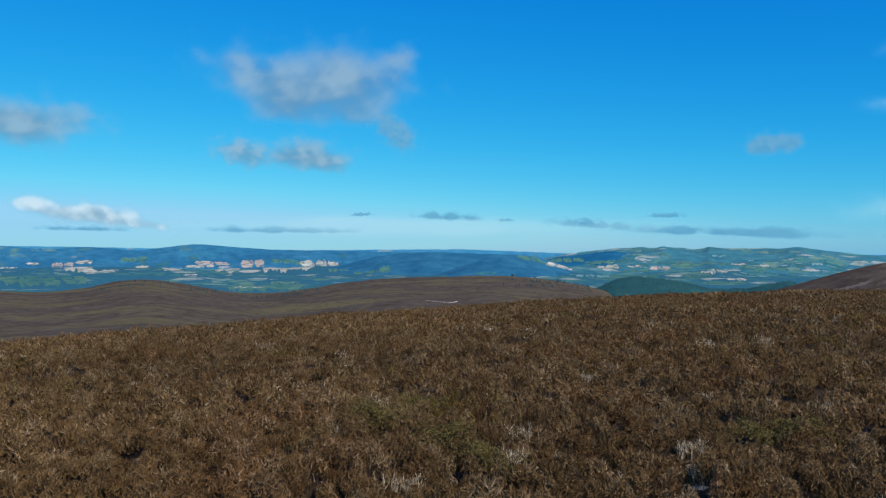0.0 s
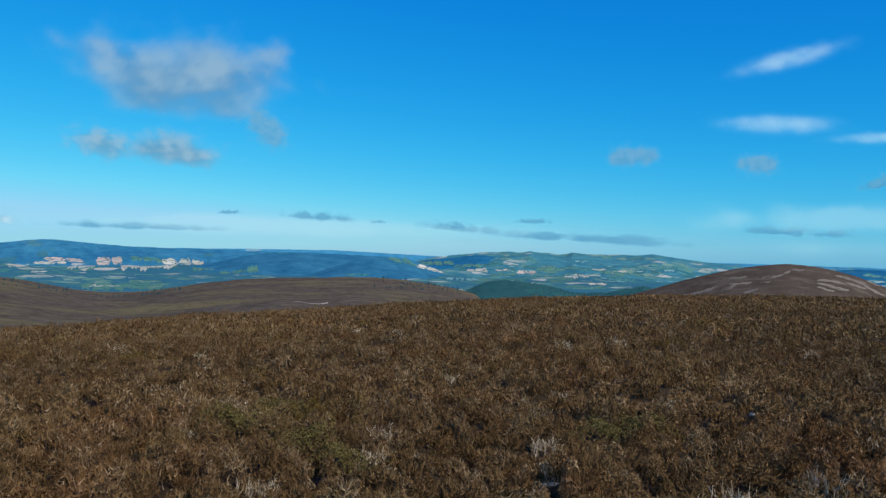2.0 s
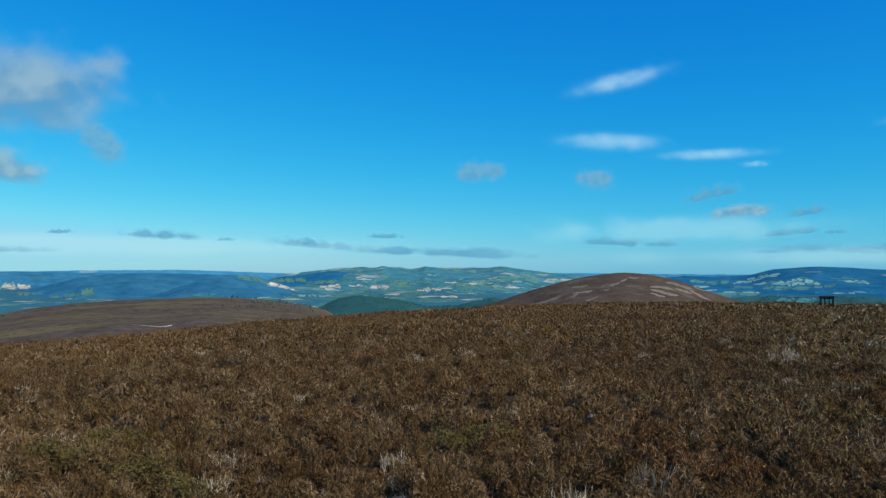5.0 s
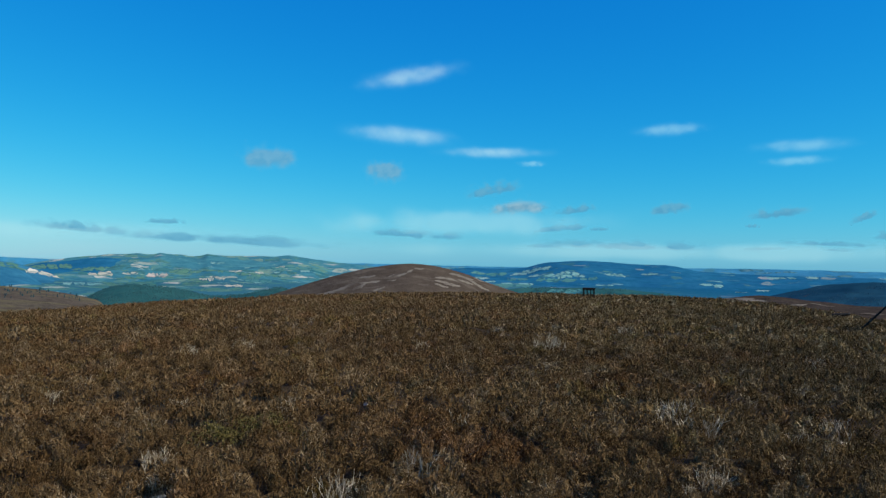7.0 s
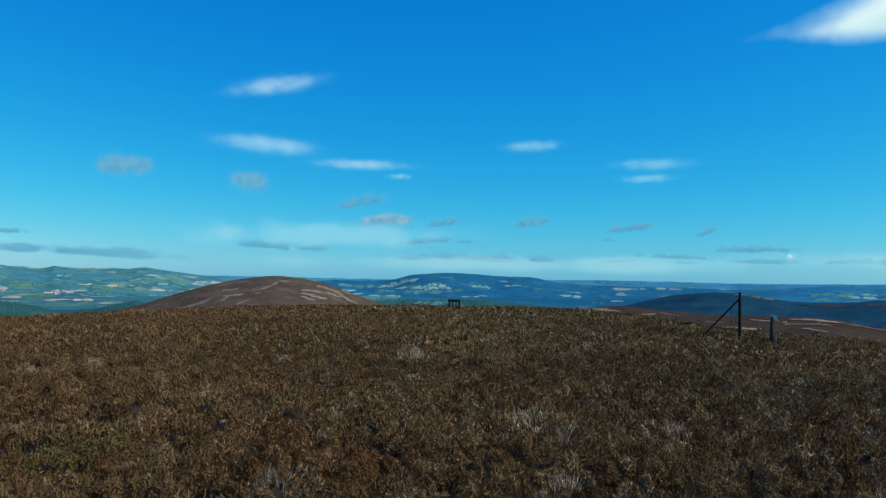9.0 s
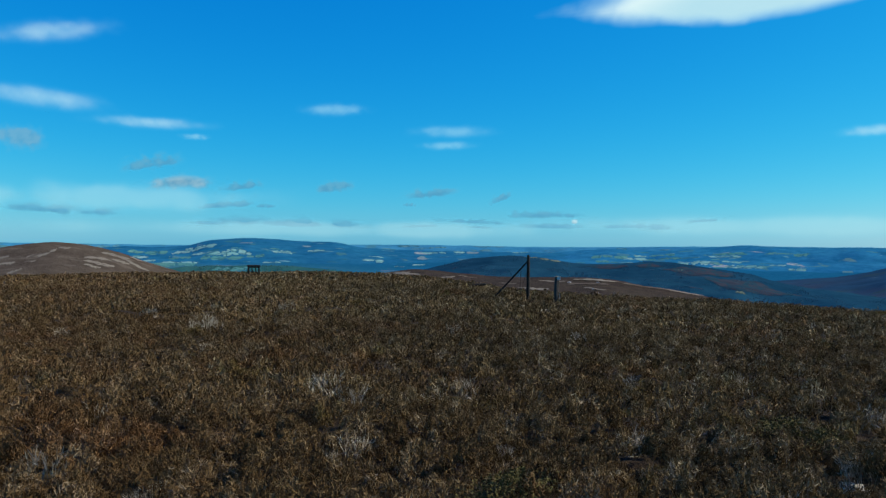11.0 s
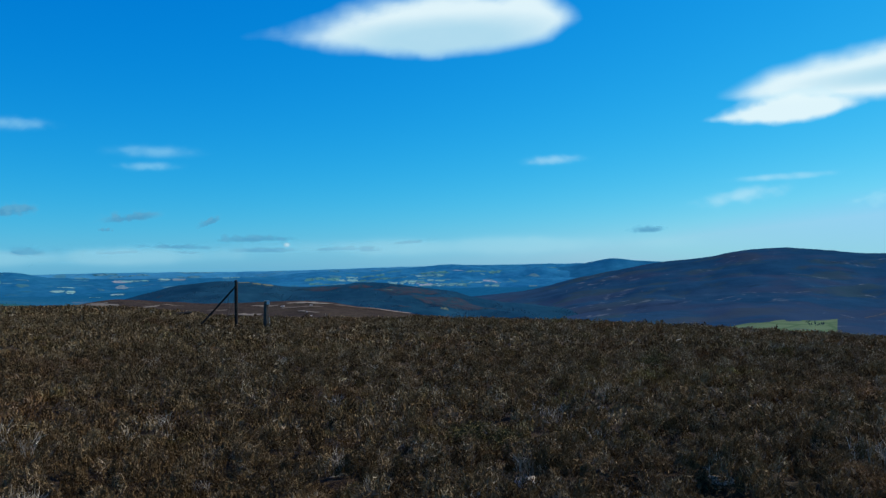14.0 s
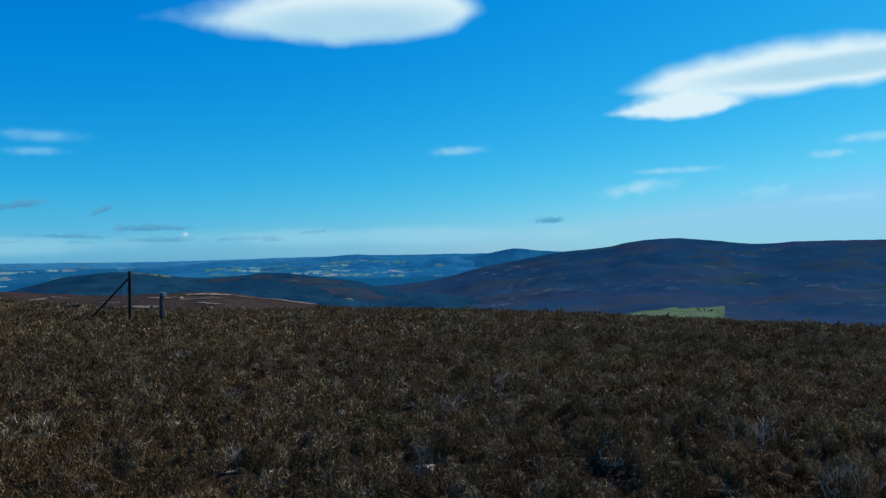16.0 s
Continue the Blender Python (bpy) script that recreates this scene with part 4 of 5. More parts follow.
def heather_band(seed, az0, az1, r0, r1, per_m2, sprigs, width, length, spread):
    """Heather plants: a clump of upright, narrow, pointed sprays with short leafy tips between them."""
    g = np.random.default_rng(seed)
    area = 0.5 * radians(az1 - az0) * (r1**2 - r0**2)
    n = int(area * per_m2)
    i = np.arange(n)  # evenly strewn, with much scatter
    u, v = (i * 0.7548776662 + g.uniform(0, 1)) % 1, (i * 0.5698402910 + g.uniform(0, 1)) % 1
    r, az = np.sqrt(r0**2 + (r1**2 - r0**2) * u), np.radians(az0 + (az1 - az0) * v)
    px, py = r * np.sin(az) + g.normal(0, 0.5 * spread, n), r * np.cos(az) + g.normal(0, 0.5 * spread, n)
    high = heather_height(px, py) * g.uniform(0.5, 1.28, n)
    size = spread * g.uniform(0.6, 1.5, n)
    leanx, leany = g.normal(0, 0.16, n), g.normal(0, 0.16, n)
    k = n * sprigs
    px, py, high, size, leanx, leany = (np.repeat(q, sprigs) for q in (px, py, high, size, leanx, leany))
    around, out = g.uniform(0, 2 * np.pi, k), np.sqrt(g.uniform(0, 1, k))
    nx, ny = np.cos(around), np.sin(around)
    x, y = px + size * out * nx, py + size * out * ny
    leafy = g.uniform(0, 1, k) < 0.5
    z = land(x, y) + high * (1.0 - 0.42 * out**2) * (1 - 0.55 * g.uniform(0, 1, k) ** 1.6)
    way = np.stack([nx * out * 0.5 + leanx, ny * out * 0.5 + leany, np.full(k, 1.0)], -1)
    way += g.normal(0, 1, (k, 3)) * np.where(leafy, 0.9, 0.5)[:, None]
    way /= np.linalg.norm(way, axis=1)[:, None]
    ln = (length * g.uniform(0.6, 1.35, k) * np.where(leafy, 0.75, 1.12))[:, None]
    at = np.stack([x, y, z], -1)
    tip, base = at + way * ln * 0.45, at - way * ln * 0.55
    side = np.cross(way, g.normal(0, 1, (k, 3)))
    side *= (width * g.uniform(0.6, 1.3, k) * np.where(leafy, 0.95, 0.85) / 2 / np.linalg.norm(side, axis=1))[:, None]
    tone = np.repeat(np.repeat(g.uniform(0, 1, n), sprigs), 3)
    return np.stack([base + side, tip, base - side], 1).reshape(-1, 3), tone


def build_heather(name, label, bands):
    made = [heather_band(*b) for b in bands]
    verts = np.concatenate([m[0] for m in made])
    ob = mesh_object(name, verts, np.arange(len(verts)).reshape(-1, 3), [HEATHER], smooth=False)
    tone = ob.data.attributes.new("tone", "FLOAT", "POINT")
    tone.data.foreach_set("value", np.concatenate([m[1] for m in made]).astype(np.float32))
    tagged(ob, label, "heather", kind="stuff")


build_heather("heather", "brown spent heather in a knee-high uneven carpet", [
    (31, -47, 113, 3.8, 9, 31, 235, 0.0122, 0.058, 0.10),
    (32, -47, 113, 9, 20, 19, 98, 0.019, 0.078, 0.13)])
build_heather("heather", "brown heather running to the brow of the summit", [
    (33, -47, 113, 20, 45, 8.5, 36, 0.040, 0.13, 0.20),
    (34, -47, 113, 45, 105, 2.0, 15, 0.11, 0.21, 0.36)])
build_heather("heather", "brown heather round the standing place", [
    (35, 113, 313, 1.2, 12, 9, 60, 0.030, 0.10, 0.21),
    (37, 0, 360, 0.1, 1.7, 14, 60, 0.026, 0.07, 0.15),
    (36, -47, 113, 1.6, 3.8, 14, 80, 0.024, 0.085, 0.15)])

# ---------------- bleached tufts and green clumps ----------------


def twig_tuft(seed, twigs, height, spread, thick):
    """Verts and faces of a dead heather bush: forked, three-sided twigs fanning out of one root."""
    g = np.random.default_rng(seed)
    verts, faces = [], []

    def twig(a, b, w):
        d = (b - a) / np.linalg.norm(b - a)
        s = np.cross(d, (0.3, 0.5, 0.8))
        s /= np.linalg.norm(s)
        t = np.cross(d, s)
        i = len(verts)
        for q in range(3):
            o = s * math.cos(q * 2.094) + t * math.sin(q * 2.094)
            verts.append(a + o * w)
        for q in range(3):
            o = s * math.cos(q * 2.094) + t * math.sin(q * 2.094)
            verts.append(b + o * w * 0.45)
        for q in range(3):
            faces.append((i + q, i + (q + 1) % 3, i + 3 + (q + 1) % 3, i + 3 + q))

    blown = g.uniform(0, 2 * np.pi)
    for _ in range(twigs):
        a, tilt = g.normal(blown, 1.3), g.uniform(0.0, 0.6)
        root = np.array([g.normal(0, spread * 0.5), g.normal(0, spread * 0.5), -0.17])
        tilt *= 0.8
        way = np.array([math.cos(a) * math.sin(tilt), math.sin(a) * math.sin(tilt), math.cos(tilt)])
        ln = height * g.uniform(0.45, 1.1) + 0.15
        knee = root + way * ln * 0.5 + g.normal(0, 0.012, 3)
        twig(root, knee, thick)
        for _ in range(3):
            bend = way + g.normal(0, 0.30, 3)
            bend[2] = abs(bend[2]) + 0.05
            bend /= np.linalg.norm(bend)
            elbow = knee + bend * ln * g.uniform(0.15, 0.3)
            twig(knee, elbow, thick * 0.85)
            for _ in range(2):
                spray = bend + g.normal(0, 0.38, 3)
                twig(elbow, elbow + spray / np.linalg.norm(spray) * ln * g.uniform(0.1, 0.25), thick * 0.6)
    ring = [len(verts) + i for i in range(16)]  # the root crown that carries the twigs
    for i in range(8):
        a = i * math.pi / 4
        verts += [np.array([math.cos(a), math.sin(a), 0.0]) * spread * 1.4 - (0, 0, 0.26), np.array([math.cos(a), math.sin(a), 0.0]) * spread * 1.1 - (0, 0, 0.15)]
    for i in range(8):
        j = (i + 1) % 8
        faces.append((ring[2 * i], ring[2 * j], ring[2 * j + 1], ring[2 * i + 1]))
    faces += [tuple(ring[2 * i + 1] for i in (0, 1, 2, 3)), tuple(ring[2 * i + 1] for i in (3, 4, 7, 0)), tuple(ring[2 * i + 1] for i in (4, 5, 6, 7))]
    return np.array(verts), faces


TUFT_MESHES = []
for seed, twigs, height, spread in ((1, 26, 0.42, 0.26), (2, 18, 0.40, 0.20), (3, 30, 0.38, 0.30)):
    v, f = twig_tuft(seed, twigs, height, spread, 0.0056)
    ob = mesh_object("dead_heather_tuft", v, f, [TWIGS], smooth=False)
    TUFT_MESHES.append(ob)


def stand(ob, x, y, size, turn, up=0.0):
    z = float(land(np.array(x), np.array(y)))
    return Matrix.Translation((x, y, z + up)) @ Matrix.Rotation(turn, 4, "Z") @ Matrix.Diagonal((size, size, size, 1))


def place_tufts():
    """Bleached dead bushes at their places, the large ones first."""
    large = [(1.79, 6.07, 1.1), (2.63, 6.51, 0.95), (8.74, 14.55, 1.6), (6.31, 7.65, 1.2), (5.77, 6.56, 1.1), (2.88, 17.45, 1.2), (13.62, 18.40, 1.2), (-7.52, 16.0, 1.1), (8.36, -0.94, 1.1), (6.63, -1.34, 1.0)]
    middle = [(1.70, 16.88, 0.9), (0.58, 6.74, 0.55), (6.62, 16.46, 0.9), (13.23, 8.45, 0.9), (4.75, 5.36, 0.9), (13.26, 4.88, 0.9), (12.65, 11.22, 0.9), (10.75, 4.32, 0.8), (10.01, 5.57, 0.8), (9.64, 2.37, 0.9), (10.82, 1.88, 0.8), (8.52, 1.62, 0.8)]
    small = [(0.63, 9.10, 0.7), (-0.45, 12.23, 0.7), (-0.96, 6.96, 0.8), (-0.90, 7.83, 0.7), (-2.77, 8.98, 0.8), (2.28, 10.04, 0.7), (3.65, 7.92, 0.8), (0.62, 7.59, 0.7), (7.74, 6.62, 0.8), (14.09, 10.12, 0.7), (5.79, 4.56, 0.7), (7.04, 1.97, 0.7), (7.32, 0.38, 0.7)]
    g = random.Random(5)
    for kind, spots in ((0, large), (2, middle), (1, small)):
        for i, (x, y, size) in enumerate(spots):
            src = TUFT_MESHES[(kind + i) % 3]
            ob = copy_thing(src, stand(src, x, y, size * 0.74, g.uniform(0, 6.28), 0.06))
            tagged(ob, ("large" if kind == 0 else "small") + " bleached grey tuft of dead heather twigs", "heather tuft", "bleached tufts in the heather")
    for i in range(60):
        r, az = 6 + 26 * g.random() ** 1.4, radians(g.uniform(-42, 108))
        src = TUFT_MESHES[i % 3]
        ob = copy_thing(src, stand(src, r * math.sin(az), r * math.cos(az), g.uniform(0.36, 0.58), g.uniform(0, 6.28), 0.05))
        tagged(ob, "sparse grey tuft of dead heather twigs", "heather tuft", "bleached tufts in the heather")
    for ob in TUFT_MESHES:
        bpy.data.objects.remove(ob)


place_tufts()


def bilberry(x, y, radius, seed):
    """A low green clump between the heather: many small pointed leaves on a cushion."""
    g = np.random.default_rng(seed)
    k = int(3600 * radius)
    rr, a = 0.8 * radius * g.uniform(0, 1, k) ** 0.8 * g.uniform(0.6, 1.4, k), g.uniform(0, 6.28, k)
    px, py = x + rr * np.cos(a) * 1.4, y + rr * np.sin(a) * 0.8
    top = land(px, py) + (heather_height(px, py) + 0.05) * (1 - 0.3 * (rr / radius) ** 2) * g.uniform(0.6, 1.0, k)
    c = np.stack([px, py, top], -1)
    way = g.normal(0, 1, (k, 3)) * (1, 1, 0.5) + (0, 0, 0.6)
    way /= np.linalg.norm(way, axis=1)[:, None]
    side = np.cross(way, g.normal(0, 1, (k, 3)))
    side /= np.linalg.norm(side, axis=1)[:, None]
    verts = np.stack([c - way * 0.015, c + side * 0.0055, c + way * 0.015, c - side * 0.0055], 1).reshape(-1, 3)
    ob = mesh_object("bilberry_clump", verts, np.arange(4 * k).reshape(-1, 4), [GREEN_LEAF], smooth=False)
    tagged(ob, "low yellow-green bilberry clump among brown heather", "bilberry", "green clumps in the heather", "stuff")


for i, (x, y, radius) in enumerate([(1.62, 8.38, 0.38), (1.20, 8.02, 0.3), (-2.23, 8.73, 0.4), (-1.61, 7.62, 0.35), (-2.42, 7.73, 0.3), (4.70, 3.62, 0.45), (8.27, 2.91, 0.4), (-1.13, 6.81, 0.3), (7.91, 2.50, 0.35), (15.76, 1.86, 0.6)]):
    bilberry(x, y, radius, 50 + i)

# ---------------- fence remains, stand, log and stick ----------------


def part(name, bm, mat, parent, label=""):
    me = bpy.data.meshes.new(name)
    bm.normal_update()
    bm.to_mesh(me)
    bm.free()
    me.materials.append(mat)
    ob = new(name, me)
    ob.parent = parent
    return tagged(ob, label)


def empty(name, x, y, turn, label, category, group="", up=0.0):
    ob = new(name)
    ob.empty_display_size = 0.2
    ob.matrix_world = Matrix.Translation((x, y, float(land(np.array(x), np.array(y))) + up)) @ Matrix.Rotation(turn, 4, "Z")
    return tagged(ob, label, category, group)


def pole(a, b, r0, r1, sides=12, rings=9, wobble=0.12, seed=0):
    """A round timber from a to b, tapered, with an uneven skin and chamfered ends."""
    g = random.Random(seed)
    a, b = Vector(a), Vector(b)
    d = (b - a).normalized()
    s = d.cross(Vector((0.31, 0.52, 0.17))).normalized()
    t = d.cross(s)
    bm = bmesh.new()
    knots = [1 + g.uniform(-wobble, wobble) for _ in range(sides)]
    loops = []
    for i in range(rings):
        u = i / (rings - 1)
        r = r0 + (r1 - r0) * u
        if i in (0, rings - 1):
            r *= 0.8
        bend = s * (0.25 * r0 * math.sin(3 * u + seed))
        loops.append([bm.verts.new(a + (b - a) * u + bend + (s * math.cos(q * 2 * math.pi / sides) + t * math.sin(q * 2 * math.pi / sides)) * r * knots[q] * (1 + g.uniform(-0.03, 0.03))) for q in range(sides)])
    for lo, hi in zip(loops, loops[1:]):
        for q in range(sides):
            bm.faces.new((lo[q], lo[(q + 1) % sides], hi[(q + 1) % sides], hi[q]))
    bm.faces.new(loops[0][::-1])
    bm.faces.new(loops[-1])
    return bm


def plank(size, at=(0, 0, 0), bevel=0.006, turn=None):
    """A sawn board with eased edges."""
    bm = bmesh.new()
    bmesh.ops.create_cube(bm, size=1.0, matrix=Matrix.Translation(at) @ (turn or Matrix()) @ Matrix.Diagonal((*size, 1)))
    bmesh.ops.bevel(bm, geom=bm.edges[:], offset=bevel, segments=1, affect="EDGES")
    return bm


def strainer_post():
    """The old corner post of a fence, with its slanting brace and a hanging end of wire."""
    thing = empty("fence_post", 26.69, 19.41, radians(-53), "tall dark weathered strainer post with slanting brace and loose wire", "fence post", up=0.13)
    part("post", pole((0, 0, -0.3), (-0.03, 0, 1.74), 0.066, 0.058, 12, 11, 0.14, 1), OLD_WOOD, thing)
    part("post_top", pole((-0.03, 0, 1.735), (-0.03, 0, 1.80), 0.056, 0.036, 12, 4, 0.2, 2), OLD_WOOD, thing, "split dark top of the post")
    part("brace", pole((-1.44, 0.02, 0.0), (-0.06, 0.0, 1.53), 0.044, 0.038, 10, 9, 0.12, 3), OLD_WOOD, thing, "slanting dark timber brace")
    part("wire", pole((-0.32, -0.03, 1.28), (-0.37, -0.05, 0.12), 0.009, 0.008, 5, 10, 0.0, 4), WIRE, thing, "loose rusty wire hanging down")
    part("wire", pole((-0.08, -0.05, 1.15), (-0.37, -0.05, 0.12), 0.006, 0.006, 5, 10, 0.0, 5), WIRE, thing, "loose rusty wire hanging down")
    for h in (0.45, 0.8, 1.15, 1.5):
        ring = bmesh.new()
        bmesh.ops.create_cone(ring, segments=14, radius1=0.070, radius2=0.070, depth=0.012, matrix=Matrix.Translation((-0.02, 0, h)))
        part("wire_wrap", ring, WIRE, thing, "rusty wire wrapped round the post")


def short_post():
    thing = empty("fence_post", 26.99, 18.22, radians(-55), "short grey weathered fence post with a pale sunlit side", "fence post", up=0.10)
    part("post", pole((0, 0, -0.35), (0.01, 0, 1.05), 0.104, 0.098, 14, 10, 0.12, 7), GREY_WOOD, thing)
    part("post_top", pole((0.01, 0, 1.045), (0.012, 0, 1.075), 0.092, 0.080, 14, 3, 0.1, 8), PALE_TOP, thing, "pale sawn top")
    part("plate", plank((0.12, 0.02, 0.14), (0.085, -0.115, 1.0), 0.003), PALE_PLATE, thing, "small pale plate nailed to the top")
    # pale strip added to stand in for the sunlit lower right side
    part("lit_strip", pole((0.125, -0.06, 0.02), (0.115, -0.06, 0.42), 0.045, 0.014, 7, 5, 0.2, 9), PALE_TOP, thing, "added pale strip for the sunlit lower side")
    part("staple", plank((0.02, 0.012, 0.03), (0.06, -0.100, 0.82), 0.002), WIRE, thing, "rusty staple")
    part("staple", plank((0.02, 0.012, 0.03), (0.02, -0.100, 0.5), 0.002), WIRE, thing, "rusty staple")


def stand_table():
    """The small dark stand on the brow."""
    r, az = 66.0, 34.05
    thing = empty("wooden_stand", r * math.sin(radians(az)), r * math.cos(radians(az)), radians(-az), "small dark wooden stand with board top on the brow", "table")
    part("top", plank((1.06, 0.44, 0.13), (0, 0, 0.82), 0.01), OLD_WOOD, thing)
    for sx in (-0.42, 0.42):
        for sy in (-0.14, 0.14):
            part("leg", plank((0.13, 0.11, 0.86), (sx, sy, 0.36), 0.008), OLD_WOOD, thing)
    for sx in (-0.13, 0.16):
        part("upright", plank((0.075, 0.06, 0.78), (sx, 0.05, 0.36), 0.006), OLD_WOOD, thing, "thin dark inner upright")
    part("rail", plank((0.86, 0.05, 0.07), (0, 0.14, 0.70), 0.006), OLD_WOOD, thing)


strainer_post()
short_post()
stand_table()

log = empty("fallen_post", 30.82, 25.50, radians(-50), "dark fallen fence post lying in the heather on the brow", "log", up=0.40)
part("timber", pole((-0.38, 0, 0.0), (0.36, 0.05, 0.03), 0.075, 0.065, 10, 8, 0.15, 11), OLD_WOOD, log)
stick = empty("stick", 21.0, 1.75, radians(-40), "short bleached stick lying on top of the heather", "stick", up=0.23)
part("shaft", pole((-0.12, 0, 0.0), (0.10, 0.02, 0.02), 0.011, 0.008, 8, 7, 0.15, 12), STRAW, stick)
part("twig", pole((0.03, 0, 0.012), (0.11, 0.03, 0.06), 0.006, 0.004, 6, 4, 0.1, 13), STRAW, stick)


def scatter_stones():
    """Pale stones showing on the brown moor beyond the brow."""
    g = random.Random(9)
    m = plain_material("pale_stone", (0.40, 0.38, 0.36), 0.9)
    for _ in range(14):
        az, u = g.uniform(52, 62), g.uniform(0.35, 0.9)
        x, y, z = (float(q) for q in pale_moor.at(az, u))
        bm = bmesh.new()
        bmesh.ops.create_icosphere(bm, subdivisions=2, radius=0.5)
        for v in bm.verts:
            v.co *= 1 + 0.35 * noise.noise(v.co * 2.0 + Vector((az, u, 0)))
            v.co.z *= 0.55
        me = bpy.data.meshes.new("boulder")
        bm.to_mesh(me)
        bm.free()
        me.materials.append(m)
        ob = new("boulder", me)
        ob.matrix_world = Matrix.Translation((x, y, z + 0.1)) @ Matrix.Rotation(g.uniform(0, 6), 4, "Z") @ Matrix.Diagonal((g.uniform(1, 3), g.uniform(0.8, 1.5), g.uniform(0.8, 1.3), 1))
        tagged(ob, "pale weathered boulder on the brown moor", "boulder", "boulders on the moor")


scatter_stones()

# ---------------- clouds ----------------
WHITE_CLOUD = cloud_material("white_cloud", (0.55, 0.82, 0.93), (0.42, 0.74, 0.90), 0.53, 0.10, 0.0035, 1.6, (0.25, 0.68, 0.92), 2.0)
LENS_CLOUD = cloud_material("lens_cloud", (0.78, 0.92, 0.95), (0.44, 0.70, 0.83), 0.95, 0.14, 0.0030, 0.75, (0.52, 0.81, 0.94), 2.5)
GREY_CLOUD = cloud_material("grey_cloud", (0.30, 0.445, 0.555), (0.145, 0.275, 0.415), 0.80, 0.13, 0.0030, 1.5, (0.17, 0.46, 0.68))
THIN_CLOUD = cloud_material("thin_cloud", (0.40, 0.76, 0.92), (0.34, 0.70, 0.88), 0.42, 0.16, 0.004, 1.5, (0.25, 0.66, 0.90), 2.5)
FAR_CLOUD = cloud_material("far_cloud", (0.115, 0.37, 0.575), (0.080, 0.30, 0.51), 0.84, 0.6, 0.009, 1.1, (0.10, 0.45, 0.70), 2.2)
FAINT_CLOUD = cloud_material("faint_cloud", (0.19, 0.39, 0.55), (0.13, 0.33, 0.51), 0.62, 0.4, 0.0022, 1.0, (0.13, 0.44, 0.68))
VEIL = cloud_material("horizon_veil", (0.46, 0.76, 0.86), (0.40, 0.72, 0.84), 0.34, 0.4, 0.0018, 1.1, (0.36, 0.72, 0.88))
PUFF_CLOUD = cloud_material("puff_cloud", (0.60, 0.77, 0.86), (0.24, 0.42, 0.57), 0.90, 0.13, 0.006, 1.1, (0.22, 0.55, 0.76))
CLOUD_AT = 4930.0


def cloud(label, mat, az, el, wide, high, kind="heap", tilt=0.0, seed=0, lobes=5, ragged=0.35, heads=(), ends=(1.7, 1.7), core=(0.1, -0.15, 0.62), ahead=0.0):
    """A cloud far off: a bulging sheet of mist whose thickness fades to nothing at an uneven rim.
    kind: heap (rounded heads over a flat base), lens (smooth spindle), bar (low and flat-based) or streak (torn).
    heads: the places and sizes of a heap's heads; ends: how blunt a lens is at either end."""
    g = random.Random(seed * 7 + 3)
    nx, ny = (72, 40) if wide > 5 else (48, 26)
    sx, sy = np.meshgrid(np.linspace(-1.25, 1.25, nx), np.linspace(-1.35, 1.35, ny))
    q = rough(sx * 1.3 + seed * 3.1, sy * high / wide * 1.6 + seed, 0.55)
    # lit is the cloud's painted light and shade: bright tops and rims, dimmer bases
    if kind == "lens":
        bottom = np.where(sy < 0, 1.7, 1.0)
        thick = 1.2 * (1 - np.where(sx < 0, np.abs(sx) ** ends[0], np.abs(sx) ** ends[1]) - np.abs(sy * bottom) ** 1.25) + 0.10 * q * ragged
        lit = 1.0 - 0.78 * np.clip(1.15 - ((sx - core[0]) / 0.85) ** 2 - ((sy - core[1]) / core[2]) ** 2, 0, 1)
    elif kind == "bar":
        low = np.where(sy < -0.1, 2.2, 1.0) * (sy + 0.1)
        thick = 1.15 * np.exp(-2.0 * np.abs(sx) ** 3 - 2.6 * low**2) - 0.16 + ragged * 0.55 * q * np.exp(-1.2 * (sx**2 + sy**2))
        lit = 0.45 + 0.9 * sy + 0.2 * q
    elif kind == "streak":
        thick = 1.25 * np.exp(-2.4 * (sx**2 + sy**2)) - 0.12 + ragged * 0.30 * q * np.exp(-1.2 * (sx**2 + sy**2))
        lit = 0.6 + 0.35 * sy + 0.1 * q
    else:
        thick = 0.75 * np.exp(-((sx / 0.8) ** 2 + (sy / 0.62) ** 2)) - 0.16
        for cx, cy, rx, ry in heads:
            thick = thick + 0.55 * np.exp(-(((sx - cx) / rx) ** 2 + ((sy - cy) / ry) ** 2))
        for i in range(0 if heads else lobes):
            cx = -0.74 + 1.48 * (i + 0.5) / lobes + g.uniform(-0.1, 0.1)
            cy = g.uniform(-0.3, 0.45) * (1 - abs(cx) * 0.4)
            rx, ry = g.uniform(0.22, 0.36), g.uniform(0.36, 0.6)
            thick = thick + 0.62 * np.exp(-(((sx - cx) / rx) ** 2 + ((sy - cy) / ry) ** 2))
        thick = thick + ragged * 0.28 * q - 0.5 * np.clip(-sy - 0.6, 0, 1)
        lit = 0.55 + 0.5 * sy + 0.15 * q
    rim = np.clip((1.25 - np.abs(sx)) / 0.2, 0, 1) * np.clip((1.35 - np.abs(sy)) / 0.3, 0, 1)
    thick = np.where(rim < 1, np.minimum(thick, rim - 0.02 * (rim < 0.02)), thick)
    ct, st = math.cos(radians(tilt)), math.sin(radians(tilt))
    grow = {"lens": 1.0, "heap": 1.06}.get(kind, 1.2)
    ax, ay = sx * wide * 0.56 * grow, sy * high * 0.58 * grow
    a, e = np.radians(az + (ax * ct - ay * st) / math.cos(radians(el))), np.radians(el + ax * st + ay * ct)
    r = CLOUD_AT - ahead - 60 * np.clip(thick, 0, 1) * high
